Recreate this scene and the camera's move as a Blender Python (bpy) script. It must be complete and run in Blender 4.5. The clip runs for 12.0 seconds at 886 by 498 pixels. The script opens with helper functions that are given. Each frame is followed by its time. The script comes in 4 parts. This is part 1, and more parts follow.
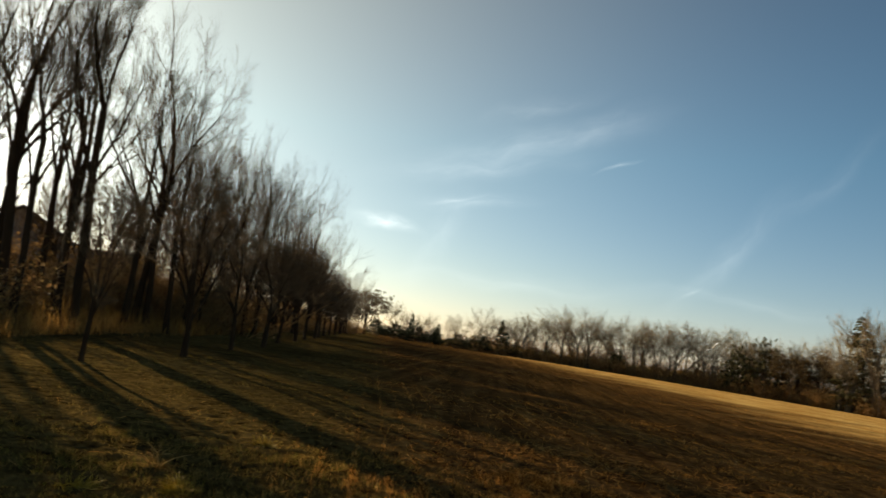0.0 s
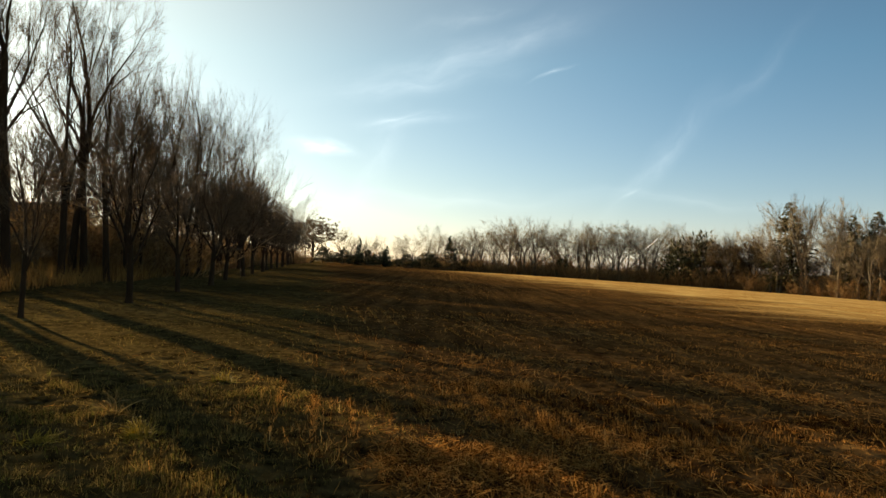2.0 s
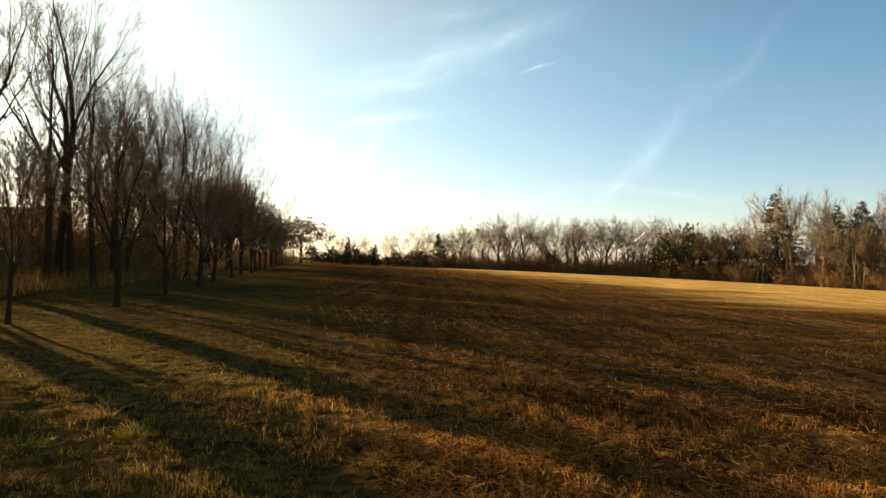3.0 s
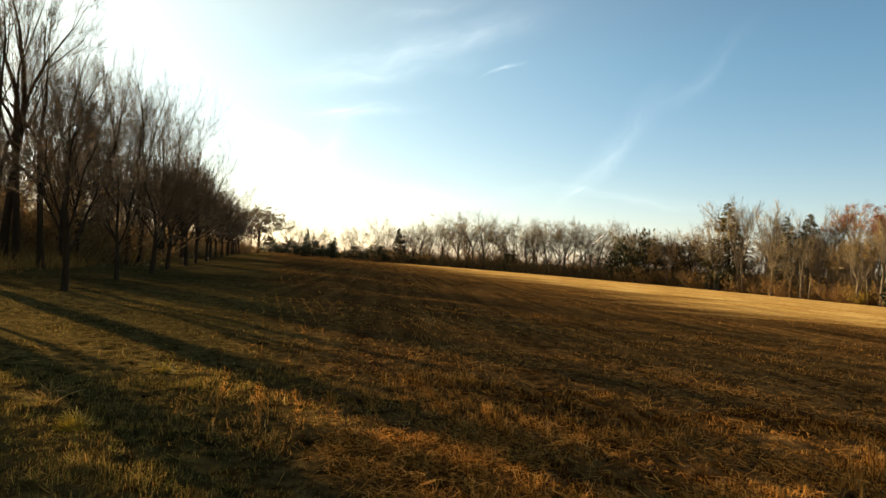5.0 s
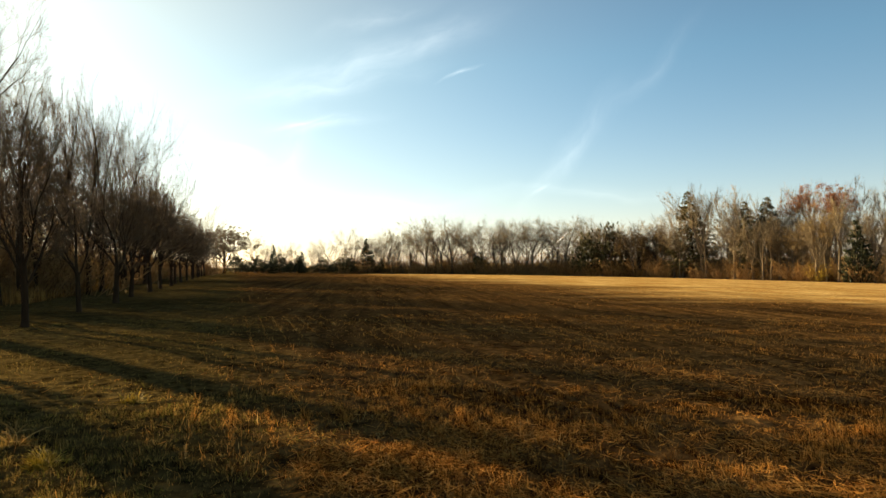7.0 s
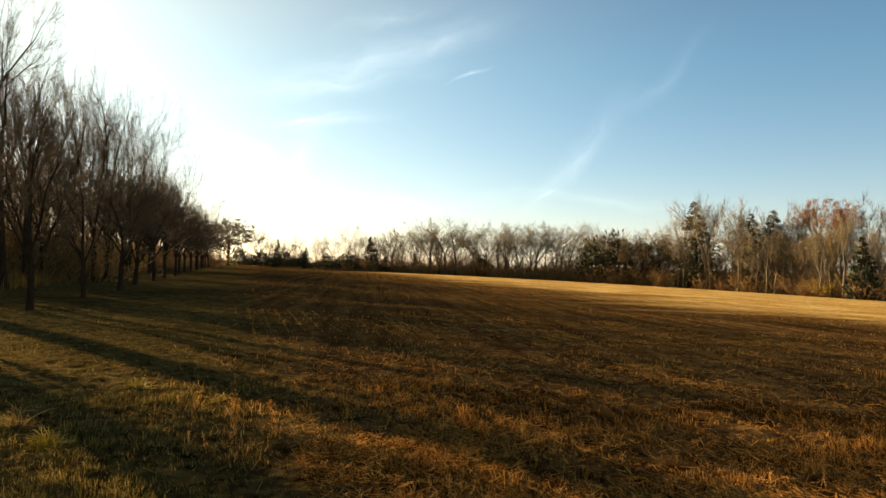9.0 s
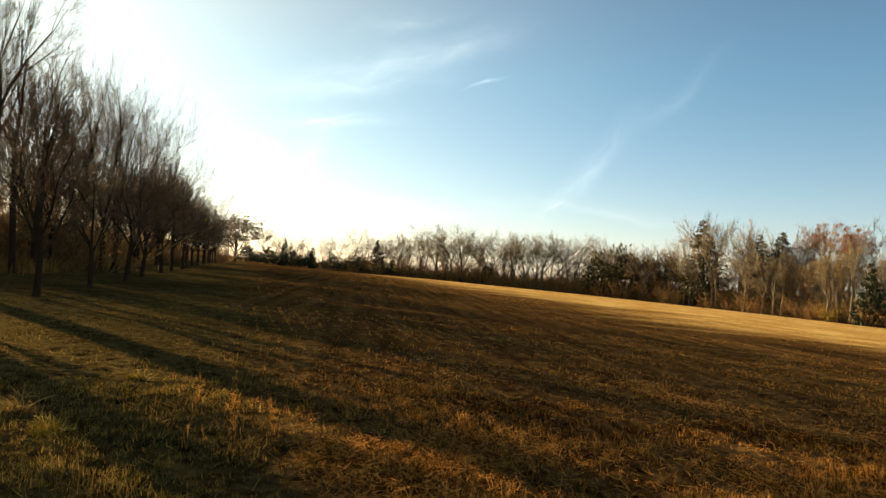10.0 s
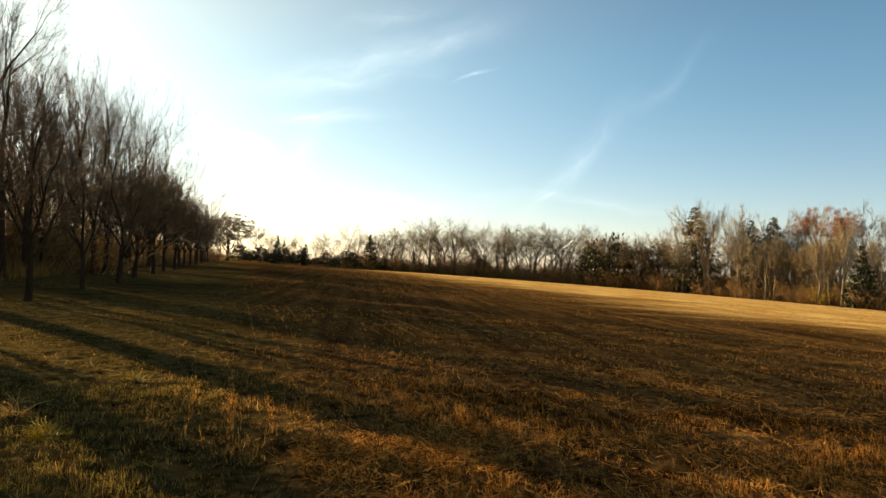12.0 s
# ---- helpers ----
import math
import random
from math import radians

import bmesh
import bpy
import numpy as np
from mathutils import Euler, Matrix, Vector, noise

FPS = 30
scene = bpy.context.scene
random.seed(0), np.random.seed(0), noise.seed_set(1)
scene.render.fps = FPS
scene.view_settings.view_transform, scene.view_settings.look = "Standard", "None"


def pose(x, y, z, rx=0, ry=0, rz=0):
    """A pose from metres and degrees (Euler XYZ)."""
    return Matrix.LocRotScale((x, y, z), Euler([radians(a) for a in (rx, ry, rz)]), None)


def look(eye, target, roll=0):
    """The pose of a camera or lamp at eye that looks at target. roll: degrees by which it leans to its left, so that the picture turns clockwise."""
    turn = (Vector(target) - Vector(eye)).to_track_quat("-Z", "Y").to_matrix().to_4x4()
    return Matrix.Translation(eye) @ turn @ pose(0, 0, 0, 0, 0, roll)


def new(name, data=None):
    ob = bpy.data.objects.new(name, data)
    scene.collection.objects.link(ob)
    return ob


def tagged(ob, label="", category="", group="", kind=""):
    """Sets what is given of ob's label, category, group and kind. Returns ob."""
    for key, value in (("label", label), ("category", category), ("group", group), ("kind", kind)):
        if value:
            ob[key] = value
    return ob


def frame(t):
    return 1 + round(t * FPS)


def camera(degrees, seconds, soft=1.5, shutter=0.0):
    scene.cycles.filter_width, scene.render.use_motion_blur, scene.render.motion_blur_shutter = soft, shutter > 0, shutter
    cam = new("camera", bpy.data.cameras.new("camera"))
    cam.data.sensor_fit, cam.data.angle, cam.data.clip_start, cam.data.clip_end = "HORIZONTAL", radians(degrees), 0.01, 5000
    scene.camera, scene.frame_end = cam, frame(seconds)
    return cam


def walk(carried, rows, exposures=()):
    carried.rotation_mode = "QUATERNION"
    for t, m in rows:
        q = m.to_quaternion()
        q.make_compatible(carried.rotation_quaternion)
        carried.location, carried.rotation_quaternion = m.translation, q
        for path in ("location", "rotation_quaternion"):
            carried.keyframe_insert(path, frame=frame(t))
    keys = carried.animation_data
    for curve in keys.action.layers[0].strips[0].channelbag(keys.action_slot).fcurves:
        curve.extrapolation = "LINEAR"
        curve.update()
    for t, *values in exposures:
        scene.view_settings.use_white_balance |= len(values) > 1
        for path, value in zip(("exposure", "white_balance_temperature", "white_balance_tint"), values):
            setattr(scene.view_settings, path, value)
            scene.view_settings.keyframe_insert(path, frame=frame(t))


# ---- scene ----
cam = camera(66.0, 12.0, soft=1.6, shutter=0.4)
# seconds, x, y, z, pitch, roll, yaw
ROWS = [
    (0.0, -0.008, 0.066, 1.598, 7.473, -7.175, 5.529),
    (0.5, -0.005, 0.000, 1.580, 7.557, -7.291, 1.240),
    (1.0, -0.020, 0.067, 1.601, 1.638, -4.238, 0.595),
    (1.5, -0.009, 0.055, 1.599, 1.335, -3.114, 0.533),
    (2.0, 0.006, 0.059, 1.601, 1.089, -1.764, 0.365),
    (2.5, 0.000, 0.000, 1.600, 1.000, -0.600, 0.006),
    (4.5, 0.001, 0.048, 1.596, 0.567, -2.790, -3.277),
    (5.0, 0.002, 0.029, 1.597, 0.674, -2.807, -3.957),
    (5.5, 0.009, 0.001, 1.607, 0.968, -1.980, -4.842),
    (6.0, 0.023, -0.019, 1.613, 1.307, -1.071, -6.136),
    (6.5, 0.034, -0.034, 1.612, 1.534, -0.458, -6.533),
    (7.0, 0.058, -0.053, 1.614, 1.224, 1.280, -6.613),
    (9.0, 0.009, -0.062, 1.583, 1.297, -0.964, -6.288),
    (9.5, 0.004, -0.065, 1.584, 1.595, -2.139, -6.253),
    (10.0, 0.000, -0.066, 1.582, 1.790, -3.713, -5.702),
    (10.5, -0.003, -0.062, 1.586, 1.803, -3.813, -5.686),
    (11.0, -0.001, -0.063, 1.584, 1.797, -3.534, -5.677),
    (11.5, -0.003, -0.058, 1.586, 1.555, -3.272, -6.119),
    (12.0, -0.005, -0.051, 1.584, 1.272, -2.229, -6.322),
]


def aim(x, y, z, pitch, roll, yaw):
    """Yaw about the upright, then pitch, then roll about the line of sight."""
    turn = (Matrix.Rotation(radians(yaw), 4, "Z") @ Matrix.Rotation(radians(90 + pitch), 4, "X")
            @ Matrix.Rotation(radians(-roll), 4, "Z"))
    return Matrix.Translation((x, y, z)) @ turn


walk(cam, [(t, aim(*r)) for t, *r in ROWS],
     exposures=[(0.0, 1.14, 6700, 8), (0.5, 1.16, 6700, 8), (1.0, 1.4, 6700, 8), (1.5, 1.44, 6700, 8), (2.0, 1.42, 6700, 8), (2.5, 1.83, 7050, 9), (12.0, 1.83, 7050, 9)])

# ---- sky and sun ----
SUN_AZ, SUN_EL = -43.0, 13.0
SUN_DIR = Vector((math.sin(radians(SUN_AZ)) * math.cos(radians(SUN_EL)),
                  math.cos(radians(SUN_AZ)) * math.cos(radians(SUN_EL)), math.sin(radians(SUN_EL))))
SKY_STRENGTH, SUN_STRENGTH = 0.05, 5.0

world = bpy.data.worlds.new("sky_world")
scene.world = world
world.use_nodes = True
wn, wl = world.node_tree.nodes, world.node_tree.links
wn.clear()


def wnode(kind, **values):
    n = wn.new(kind)
    for key, value in values.items():
        n.inputs[key].default_value = value
    return n


sky = wn.new("ShaderNodeTexSky")
sky.sky_type = "NISHITA"
sky.sun_disc = False
sky.sun_elevation = radians(SUN_EL)
sky.sun_rotation = radians(SUN_AZ)
sky.altitude = 100
sky.air_density = 1.0
sky.dust_density = 0.3
sky.ozone_density = 1.4
coord = wn.new("ShaderNodeTexCoord")


def wmath(op, a, b=None, clamp=False):
    n = wn.new("ShaderNodeMath")
    n.operation, n.use_clamp = op, clamp
    for slot, v in enumerate((a, b)):
        if v is None:
            continue
        if isinstance(v, (int, float)):
            n.inputs[slot].default_value = v
        else:
            wl.new(v, n.inputs[slot])
    return n.outputs[0]


split = wn.new("ShaderNodeSeparateXYZ")
wl.new(coord.outputs["Generated"], split.inputs[0])
ahead = wmath("MAXIMUM", split.outputs["Y"], 0.05)
plane = wn.new("ShaderNodeCombineXYZ")
wl.new(wmath("DIVIDE", split.outputs["X"], ahead), plane.inputs[0])
wl.new(wmath("DIVIDE", split.outputs["Z"], ahead), plane.inputs[1])


def wisp(u, v, tilt, length, width, amount, grain=3.0):
    """One thin high cloud: centre, tilt in degrees, half length and half width on the plane one unit ahead."""
    m = wn.new("ShaderNodeMapping")
    m.vector_type = "TEXTURE"
    m.inputs["Location"].default_value = (u, v, 0)
    m.inputs["Rotation"].default_value = (0, 0, radians(tilt))
    m.inputs["Scale"].default_value = (length, width, 1)
    warp = wn.new("ShaderNodeTexNoise")
    warp.inputs["Scale"].default_value = 6.0
    warp.inputs["Detail"].default_value = 3.0
    wl.new(plane.outputs[0], warp.inputs["Vector"])
    shift = wn.new("ShaderNodeVectorMath")
    shift.operation = "MULTIPLY_ADD"
    shift.inputs[1].default_value = (0.07, 0.07, 0)
    wl.new(warp.outputs["Color"], shift.inputs[0])
    wl.new(plane.outputs[0], shift.inputs[2])
    back = wn.new("ShaderNodeVectorMath")
    back.operation = "SUBTRACT"
    back.inputs[1].default_value = (0.035, 0.035, 0)
    wl.new(shift.outputs[0], back.inputs[0])
    wl.new(back.outputs[0], m.inputs["Vector"])
    fall = wn.new("ShaderNodeTexGradient")
    fall.gradient_type = "QUADRATIC_SPHERE"
    wl.new(m.outputs[0], fall.inputs[0])
    stretch = wn.new("ShaderNodeMapping")
    stretch.inputs["Scale"].default_value = (0.8, 0.5, 1)
    wl.new(m.outputs[0], stretch.inputs["Vector"])
    fluff = wnode("ShaderNodeTexNoise", Scale=grain, Detail=5.0, Roughness=0.6)
    wl.new(stretch.outputs[0], fluff.inputs["Vector"])
    mask = wmath("MULTIPLY", fall.outputs["Fac"], wmath("MULTIPLY", wmath("SUBTRACT", fluff.outputs["Fac"], 0.25, True), 2.2))
    return wmath("MULTIPLY", mask, amount * 0.45)


WISPS = [
    (0.00, 0.300, 17, 0.30, 0.045, 0.60, 3.0),
    (-0.05, 0.262, 12, 0.24, 0.030, 0.55, 3.0),
    (0.10, 0.335, 24, 0.20, 0.035, 0.50, 2.5),
    (0.02, 0.360, 20, 0.14, 0.025, 0.40, 2.5),
    (-0.06, 0.205, 9, 0.14, 0.022, 0.60, 2.5),
    (-0.10, 0.150, 70, 0.12, 0.035, 0.35, 2.5),
    (0.140, 0.286, 18, 0.045, 0.0048, 1.20, 1.5),
    (-0.085, 0.206, 16, 0.065, 0.0060, 0.75, 1.5),
    (-0.185, 0.160, -13, 0.075, 0.016, 2.00, 2.0),
    (0.31, 0.165, 50, 0.19, 0.030, 0.60, 2.5),
    (0.44, 0.280, 47, 0.20, 0.022, 0.28, 2.0),
    (0.262, 0.103, 40, 0.030, 0.0060, 0.80, 1.5),
    (0.35, 0.105, 0, 0.30, 0.018, 0.35, 2.5),
    (0.02, 0.095, 2, 0.30, 0.022, 0.40, 2.5),
]
cover = None
for w in WISPS:
    out = wisp(*w)
    cover = out if cover is None else wmath("ADD", cover, out)
cover = wmath("MINIMUM", cover, 0.9)
# the haze round the sun
toward = wn.new("ShaderNodeVectorMath")
toward.operation = "DOT_PRODUCT"
toward.inputs[1].default_value = SUN_DIR
wl.new(coord.outputs["Generated"], toward.inputs[0])
near_sun = wmath("MAXIMUM", toward.outputs["Value"], 0.0)
halo = wmath("ADD", wmath("MULTIPLY", wmath("POWER", near_sun, 13.0), 2.15), wmath("MULTIPLY", wmath("POWER", near_sun, 110.0), 22.0))
cloud_light = wmath("MULTIPLY", cover, wmath("ADD", 4.5, wmath("MULTIPLY", wmath("POWER", near_sun, 6.0), 6.0)))
low = wmath("POWER", wmath("SUBTRACT", 1.0, wmath("ABSOLUTE", split.outputs["Z"]), True), 14.0)
wide = wmath("POWER", near_sun, 4.0)
extra = wn.new("ShaderNodeCombineColor")
for channel, tint, haze, warm in zip(("Red", "Green", "Blue"), (1.0, 0.98, 0.93), (1.05, 1.3, 1.8), (3.2, 2.4, 0.4)):
    glow = wmath("ADD", wmath("MULTIPLY", wmath("ADD", cloud_light, halo), tint), wmath("MULTIPLY", low, haze))
    wl.new(wmath("ADD", glow, wmath("MULTIPLY", wide, warm)), extra.inputs[channel])
# sky tint by height: the blue deepens; the unseen top is dimmed for darker shade
depth = wn.new("ShaderNodeValToRGB")
stops = depth.color_ramp.elements
stops[0].position, stops[0].color = 0.03, (0.84, 0.84, 1.0, 1)
stops[1].position, stops[1].color = 0.28, (0.66, 0.90, 1.0, 1)
high_stop = stops.new(0.65)
high_stop.color = (0.60, 0.66, 0.70, 1)
mid_stop = stops.new(0.12)
mid_stop.color = (0.77, 0.866, 1.0, 1)
wl.new(split.outputs["Z"], depth.inputs["Fac"])
clear = wn.new("ShaderNodeMix")
clear.data_type, clear.blend_type = "RGBA", "MULTIPLY"
clear.inputs["Factor"].default_value = 1.0
wl.new(sky.outputs[0], clear.inputs[6])
wl.new(depth.outputs["Color"], clear.inputs[7])
total = wn.new("ShaderNodeMix")
total.data_type, total.blend_type = "RGBA", "ADD"
total.inputs["Factor"].default_value = 1.0
wl.new(clear.outputs[2], total.inputs[6])
wl.new(extra.outputs[0], total.inputs[7])
background = wnode("ShaderNodeBackground", Strength=SKY_STRENGTH)
wl.new(total.outputs[2], background.inputs["Color"])
wout = wn.new("ShaderNodeOutputWorld")
wl.new(background.outputs[0], wout.inputs["Surface"])

sun = new("sun", bpy.data.lights.new("sun", "SUN"))
sun.data.energy, sun.data.angle, sun.data.color = SUN_STRENGTH, radians(0.53), (1.0, 0.78, 0.48)
sun.matrix_world = look(SUN_DIR * 200, (0, 0, 0))

# ---- materials ----


def material(name, dark, light, rough=0.85, scale=6.0, bump=0.3, island=0.0, spec=0.1, detail=6.0, through_light=0.0, stretch=(1, 1, 1)):
    """A two-scale mottled surface between two colours; island: how much each separate piece differs."""
    mat = bpy.data.materials.new(name)
    mat.use_nodes = True
    nodes, links = mat.node_tree.nodes, mat.node_tree.links
    bsdf = nodes["Principled BSDF"]
    bsdf.inputs["Roughness"].default_value = rough
    bsdf.inputs["Specular IOR Level"].default_value = spec
    tex = nodes.new("ShaderNodeTexCoord")
    mapping = nodes.new("ShaderNodeMapping")
    mapping.inputs["Scale"].default_value = stretch
    links.new(tex.outputs["Object"], mapping.inputs["Vector"])
    fine = nodes.new("ShaderNodeTexNoise")
    fine.inputs["Scale"].default_value, fine.inputs["Detail"].default_value = scale, detail
    coarse = nodes.new("ShaderNodeTexNoise")
    coarse.inputs["Scale"].default_value, coarse.inputs["Detail"].default_value = scale * 0.13, 3.0
    for n in (fine, coarse):
        links.new(mapping.outputs[0], n.inputs["Vector"])

    def calc(op, a, b):
        n = nodes.new("ShaderNodeMath")
        n.operation = op
        for slot, v in enumerate((a, b)):
            if isinstance(v, (int, float)):
                n.inputs[slot].default_value = v
            else:
                links.new(v, n.inputs[slot])
        return n.outputs[0]

    mixfac = calc("ADD", calc("MULTIPLY", fine.outputs["Fac"], 0.6), calc("MULTIPLY", coarse.outputs["Fac"], 0.6))
    mixfac = calc("SUBTRACT", mixfac, 0.1)
    if island:
        geo = nodes.new("ShaderNodeNewGeometry")
        mixfac = calc("ADD", calc("MULTIPLY", mixfac, 1 - island), calc("MULTIPLY", geo.outputs["Random Per Island"], island))
    ramp = nodes.new("ShaderNodeValToRGB")
    ramp.color_ramp.elements[0].color, ramp.color_ramp.elements[1].color = (*dark, 1), (*light, 1)
    ramp.color_ramp.elements[0].position, ramp.color_ramp.elements[1].position = 0.25, 0.8
    links.new(mixfac, ramp.inputs["Fac"])
    links.new(ramp.outputs["Color"], bsdf.inputs["Base Color"])
    if bump:
        b = nodes.new("ShaderNodeBump")
        b.inputs["Strength"].default_value, b.inputs["Distance"].default_value = bump, 0.03
        links.new(fine.outputs["Fac"], b.inputs["Height"])
        links.new(b.outputs["Normal"], bsdf.inputs["Normal"])
    if through_light:
        glow = nodes.new("ShaderNodeBsdfTranslucent")
        links.new(ramp.outputs["Color"], glow.inputs["Color"])
        mix = nodes.new("ShaderNodeMixShader")
        mix.inputs["Fac"].default_value = through_light
        links.new(bsdf.outputs[0], mix.inputs[1])
        links.new(glow.outputs[0], mix.inputs[2])
        links.new(mix.outputs[0], nodes["Material Output"].inputs["Surface"])
    return mat


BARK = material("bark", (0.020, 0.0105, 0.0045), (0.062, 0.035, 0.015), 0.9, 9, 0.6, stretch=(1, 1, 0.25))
# bark for trees right of the field, side sunlight put into its colour
BARK_SUNLIT = material("sunlit_bark", (0.08, 0.06, 0.037), (0.25, 0.195, 0.125), 0.9, 8, 0.5, stretch=(1, 1, 0.25))
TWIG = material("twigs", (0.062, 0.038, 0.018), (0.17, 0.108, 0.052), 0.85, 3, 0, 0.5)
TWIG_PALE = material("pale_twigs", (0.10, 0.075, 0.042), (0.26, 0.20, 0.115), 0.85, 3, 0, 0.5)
BRUSH = material("brush_stems", (0.15, 0.083, 0.032), (0.43, 0.265, 0.105), 0.85, 3, 0, 0.5, through_light=0.35)
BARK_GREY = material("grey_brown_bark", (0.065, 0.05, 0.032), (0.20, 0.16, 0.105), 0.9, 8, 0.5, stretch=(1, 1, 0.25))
LEAF_RUSSET = material("russet_leaves", (0.17, 0.065, 0.03), (0.36, 0.17, 0.085), 0.7, 3, 0, 0.7, through_light=0.35)
LEAF_TAN = material("tan_leaves", (0.19, 0.115, 0.04), (0.42, 0.29, 0.105), 0.7, 3, 0, 0.7, through_light=0.35)
LEAF_YELLOW = material("yellow_leaves", (0.34, 0.22, 0.03), (0.60, 0.45, 0.08), 0.7, 3, 0, 0.7, through_light=0.35)
LEAF_BROWN = material("brown_leaves", (0.05, 0.034, 0.014), (0.15, 0.10, 0.042), 0.7, 3, 0, 0.7, through_light=0.3)
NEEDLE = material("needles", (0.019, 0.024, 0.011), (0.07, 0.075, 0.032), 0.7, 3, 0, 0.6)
# lighter, warmer needles: a sunlit, hazy look put into the colour
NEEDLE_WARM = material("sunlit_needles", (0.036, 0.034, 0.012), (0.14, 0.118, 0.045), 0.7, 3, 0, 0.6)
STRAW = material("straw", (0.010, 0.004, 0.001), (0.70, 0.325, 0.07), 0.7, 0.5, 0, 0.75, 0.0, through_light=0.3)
# dark straw for shadow bands painted into the stubble
STRAW_SHADE = material("shade_straw", (0.008, 0.003, 0.0009), (0.14, 0.057, 0.012), 0.7, 0.5, 0, 0.75, 0.0, through_light=0.25)
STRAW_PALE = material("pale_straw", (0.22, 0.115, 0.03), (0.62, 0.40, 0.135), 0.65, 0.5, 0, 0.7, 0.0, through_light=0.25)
STRAW_GOLD = material("golden_straw", (0.13, 0.056, 0.012), (0.80, 0.44, 0.115), 0.65, 0.5, 0, 0.7, 0.0, through_light=0.3)
GRASS = material("mown_grass", (0.007, 0.004, 0.001), (0.37, 0.235, 0.062), 0.7, 0.5, 0, 0.7, 0.0, through_light=0.3)
GRASS_GREEN = material("green_grass", (0.014, 0.014, 0.003), (0.19, 0.17, 0.03), 0.7, 0.5, 0, 0.7, 0.0, through_light=0.3)
# brightened and yellowed so the tufts look sunlit where they stand in shade
TUFT_GREEN = material("yellow_green_grass", (0.22, 0.165, 0.012), (0.62, 0.46, 0.06), 0.6, 0.5, 0, 0.7, 0.2, through_light=0.45)
WEEDS = material("dry_weeds", (0.09, 0.046, 0.013), (0.46, 0.25, 0.065), 0.75, 0.8, 0, 0.6, 0.1, through_light=0.45)
SHINGLE = material("roof_shingles", (0.035, 0.032, 0.03), (0.10, 0.09, 0.08), 0.9, 6, 0.4)
SIDING = material("siding", (0.20, 0.16, 0.12), (0.34, 0.28, 0.22), 0.8, 5, 0.2)
TRIM = material("window_trim", (0.45, 0.43, 0.40), (0.62, 0.60, 0.56), 0.6, 5, 0.1)
GLASS = material("window_glass", (0.02, 0.022, 0.025), (0.05, 0.055, 0.06), 0.08, 2, 0, spec=0.6)
FOAM = material("white_foam", (0.62, 0.60, 0.55), (0.78, 0.76, 0.72), 0.6, 12, 0.05)
PANEL_BACKLIT = material("backlit_panel", (0.02, 0.022, 0.03), (0.05, 0.055, 0.07), 0.5, 12, 0.05)
AMBER = material("amber_tape", (0.45, 0.22, 0.05), (0.60, 0.34, 0.10), 0.5, 12, 0)

# ---- mesh helpers ----


def raw_mesh(name, verts, tris=None, quads=None):
    """A mesh from arrays of vertices, triangles and quads."""
    me = bpy.data.meshes.new(name)
    tris = np.zeros((0, 3), int) if tris is None else np.asarray(tris, int)
    quads = np.zeros((0, 4), int) if quads is None else np.asarray(quads, int)
    me.vertices.add(len(verts))
    me.vertices.foreach_set("co", np.asarray(verts, np.float32).ravel())
    loops = np.concatenate([tris.ravel(), quads.ravel()])
    me.loops.add(len(loops))
    me.loops.foreach_set("vertex_index", loops.astype(np.int32))
    count = np.concatenate([np.full(len(tris), 3), np.full(len(quads), 4)])
    me.polygons.add(len(count))
    me.polygons.foreach_set("loop_start", (np.cumsum(count) - count).astype(np.int32))
    me.update(calc_edges=True)
    me.validate()
    return me


def part(name, data, material_, parent, label="", smooth=False):
    """Links a bmesh or a mesh as one mesh object under a thing."""
    if isinstance(data, bmesh.types.BMesh):
        me = bpy.data.meshes.new(name)
        data.to_mesh(me)
        data.free()
    else:
        me = data
    me.materials.append(material_)
    if smooth:
        me.polygons.foreach_set("use_smooth", np.ones(len(me.polygons), bool))
    ob = new(name, me)
    ob.parent = parent
    if label:
        tagged(ob, label)
    return ob


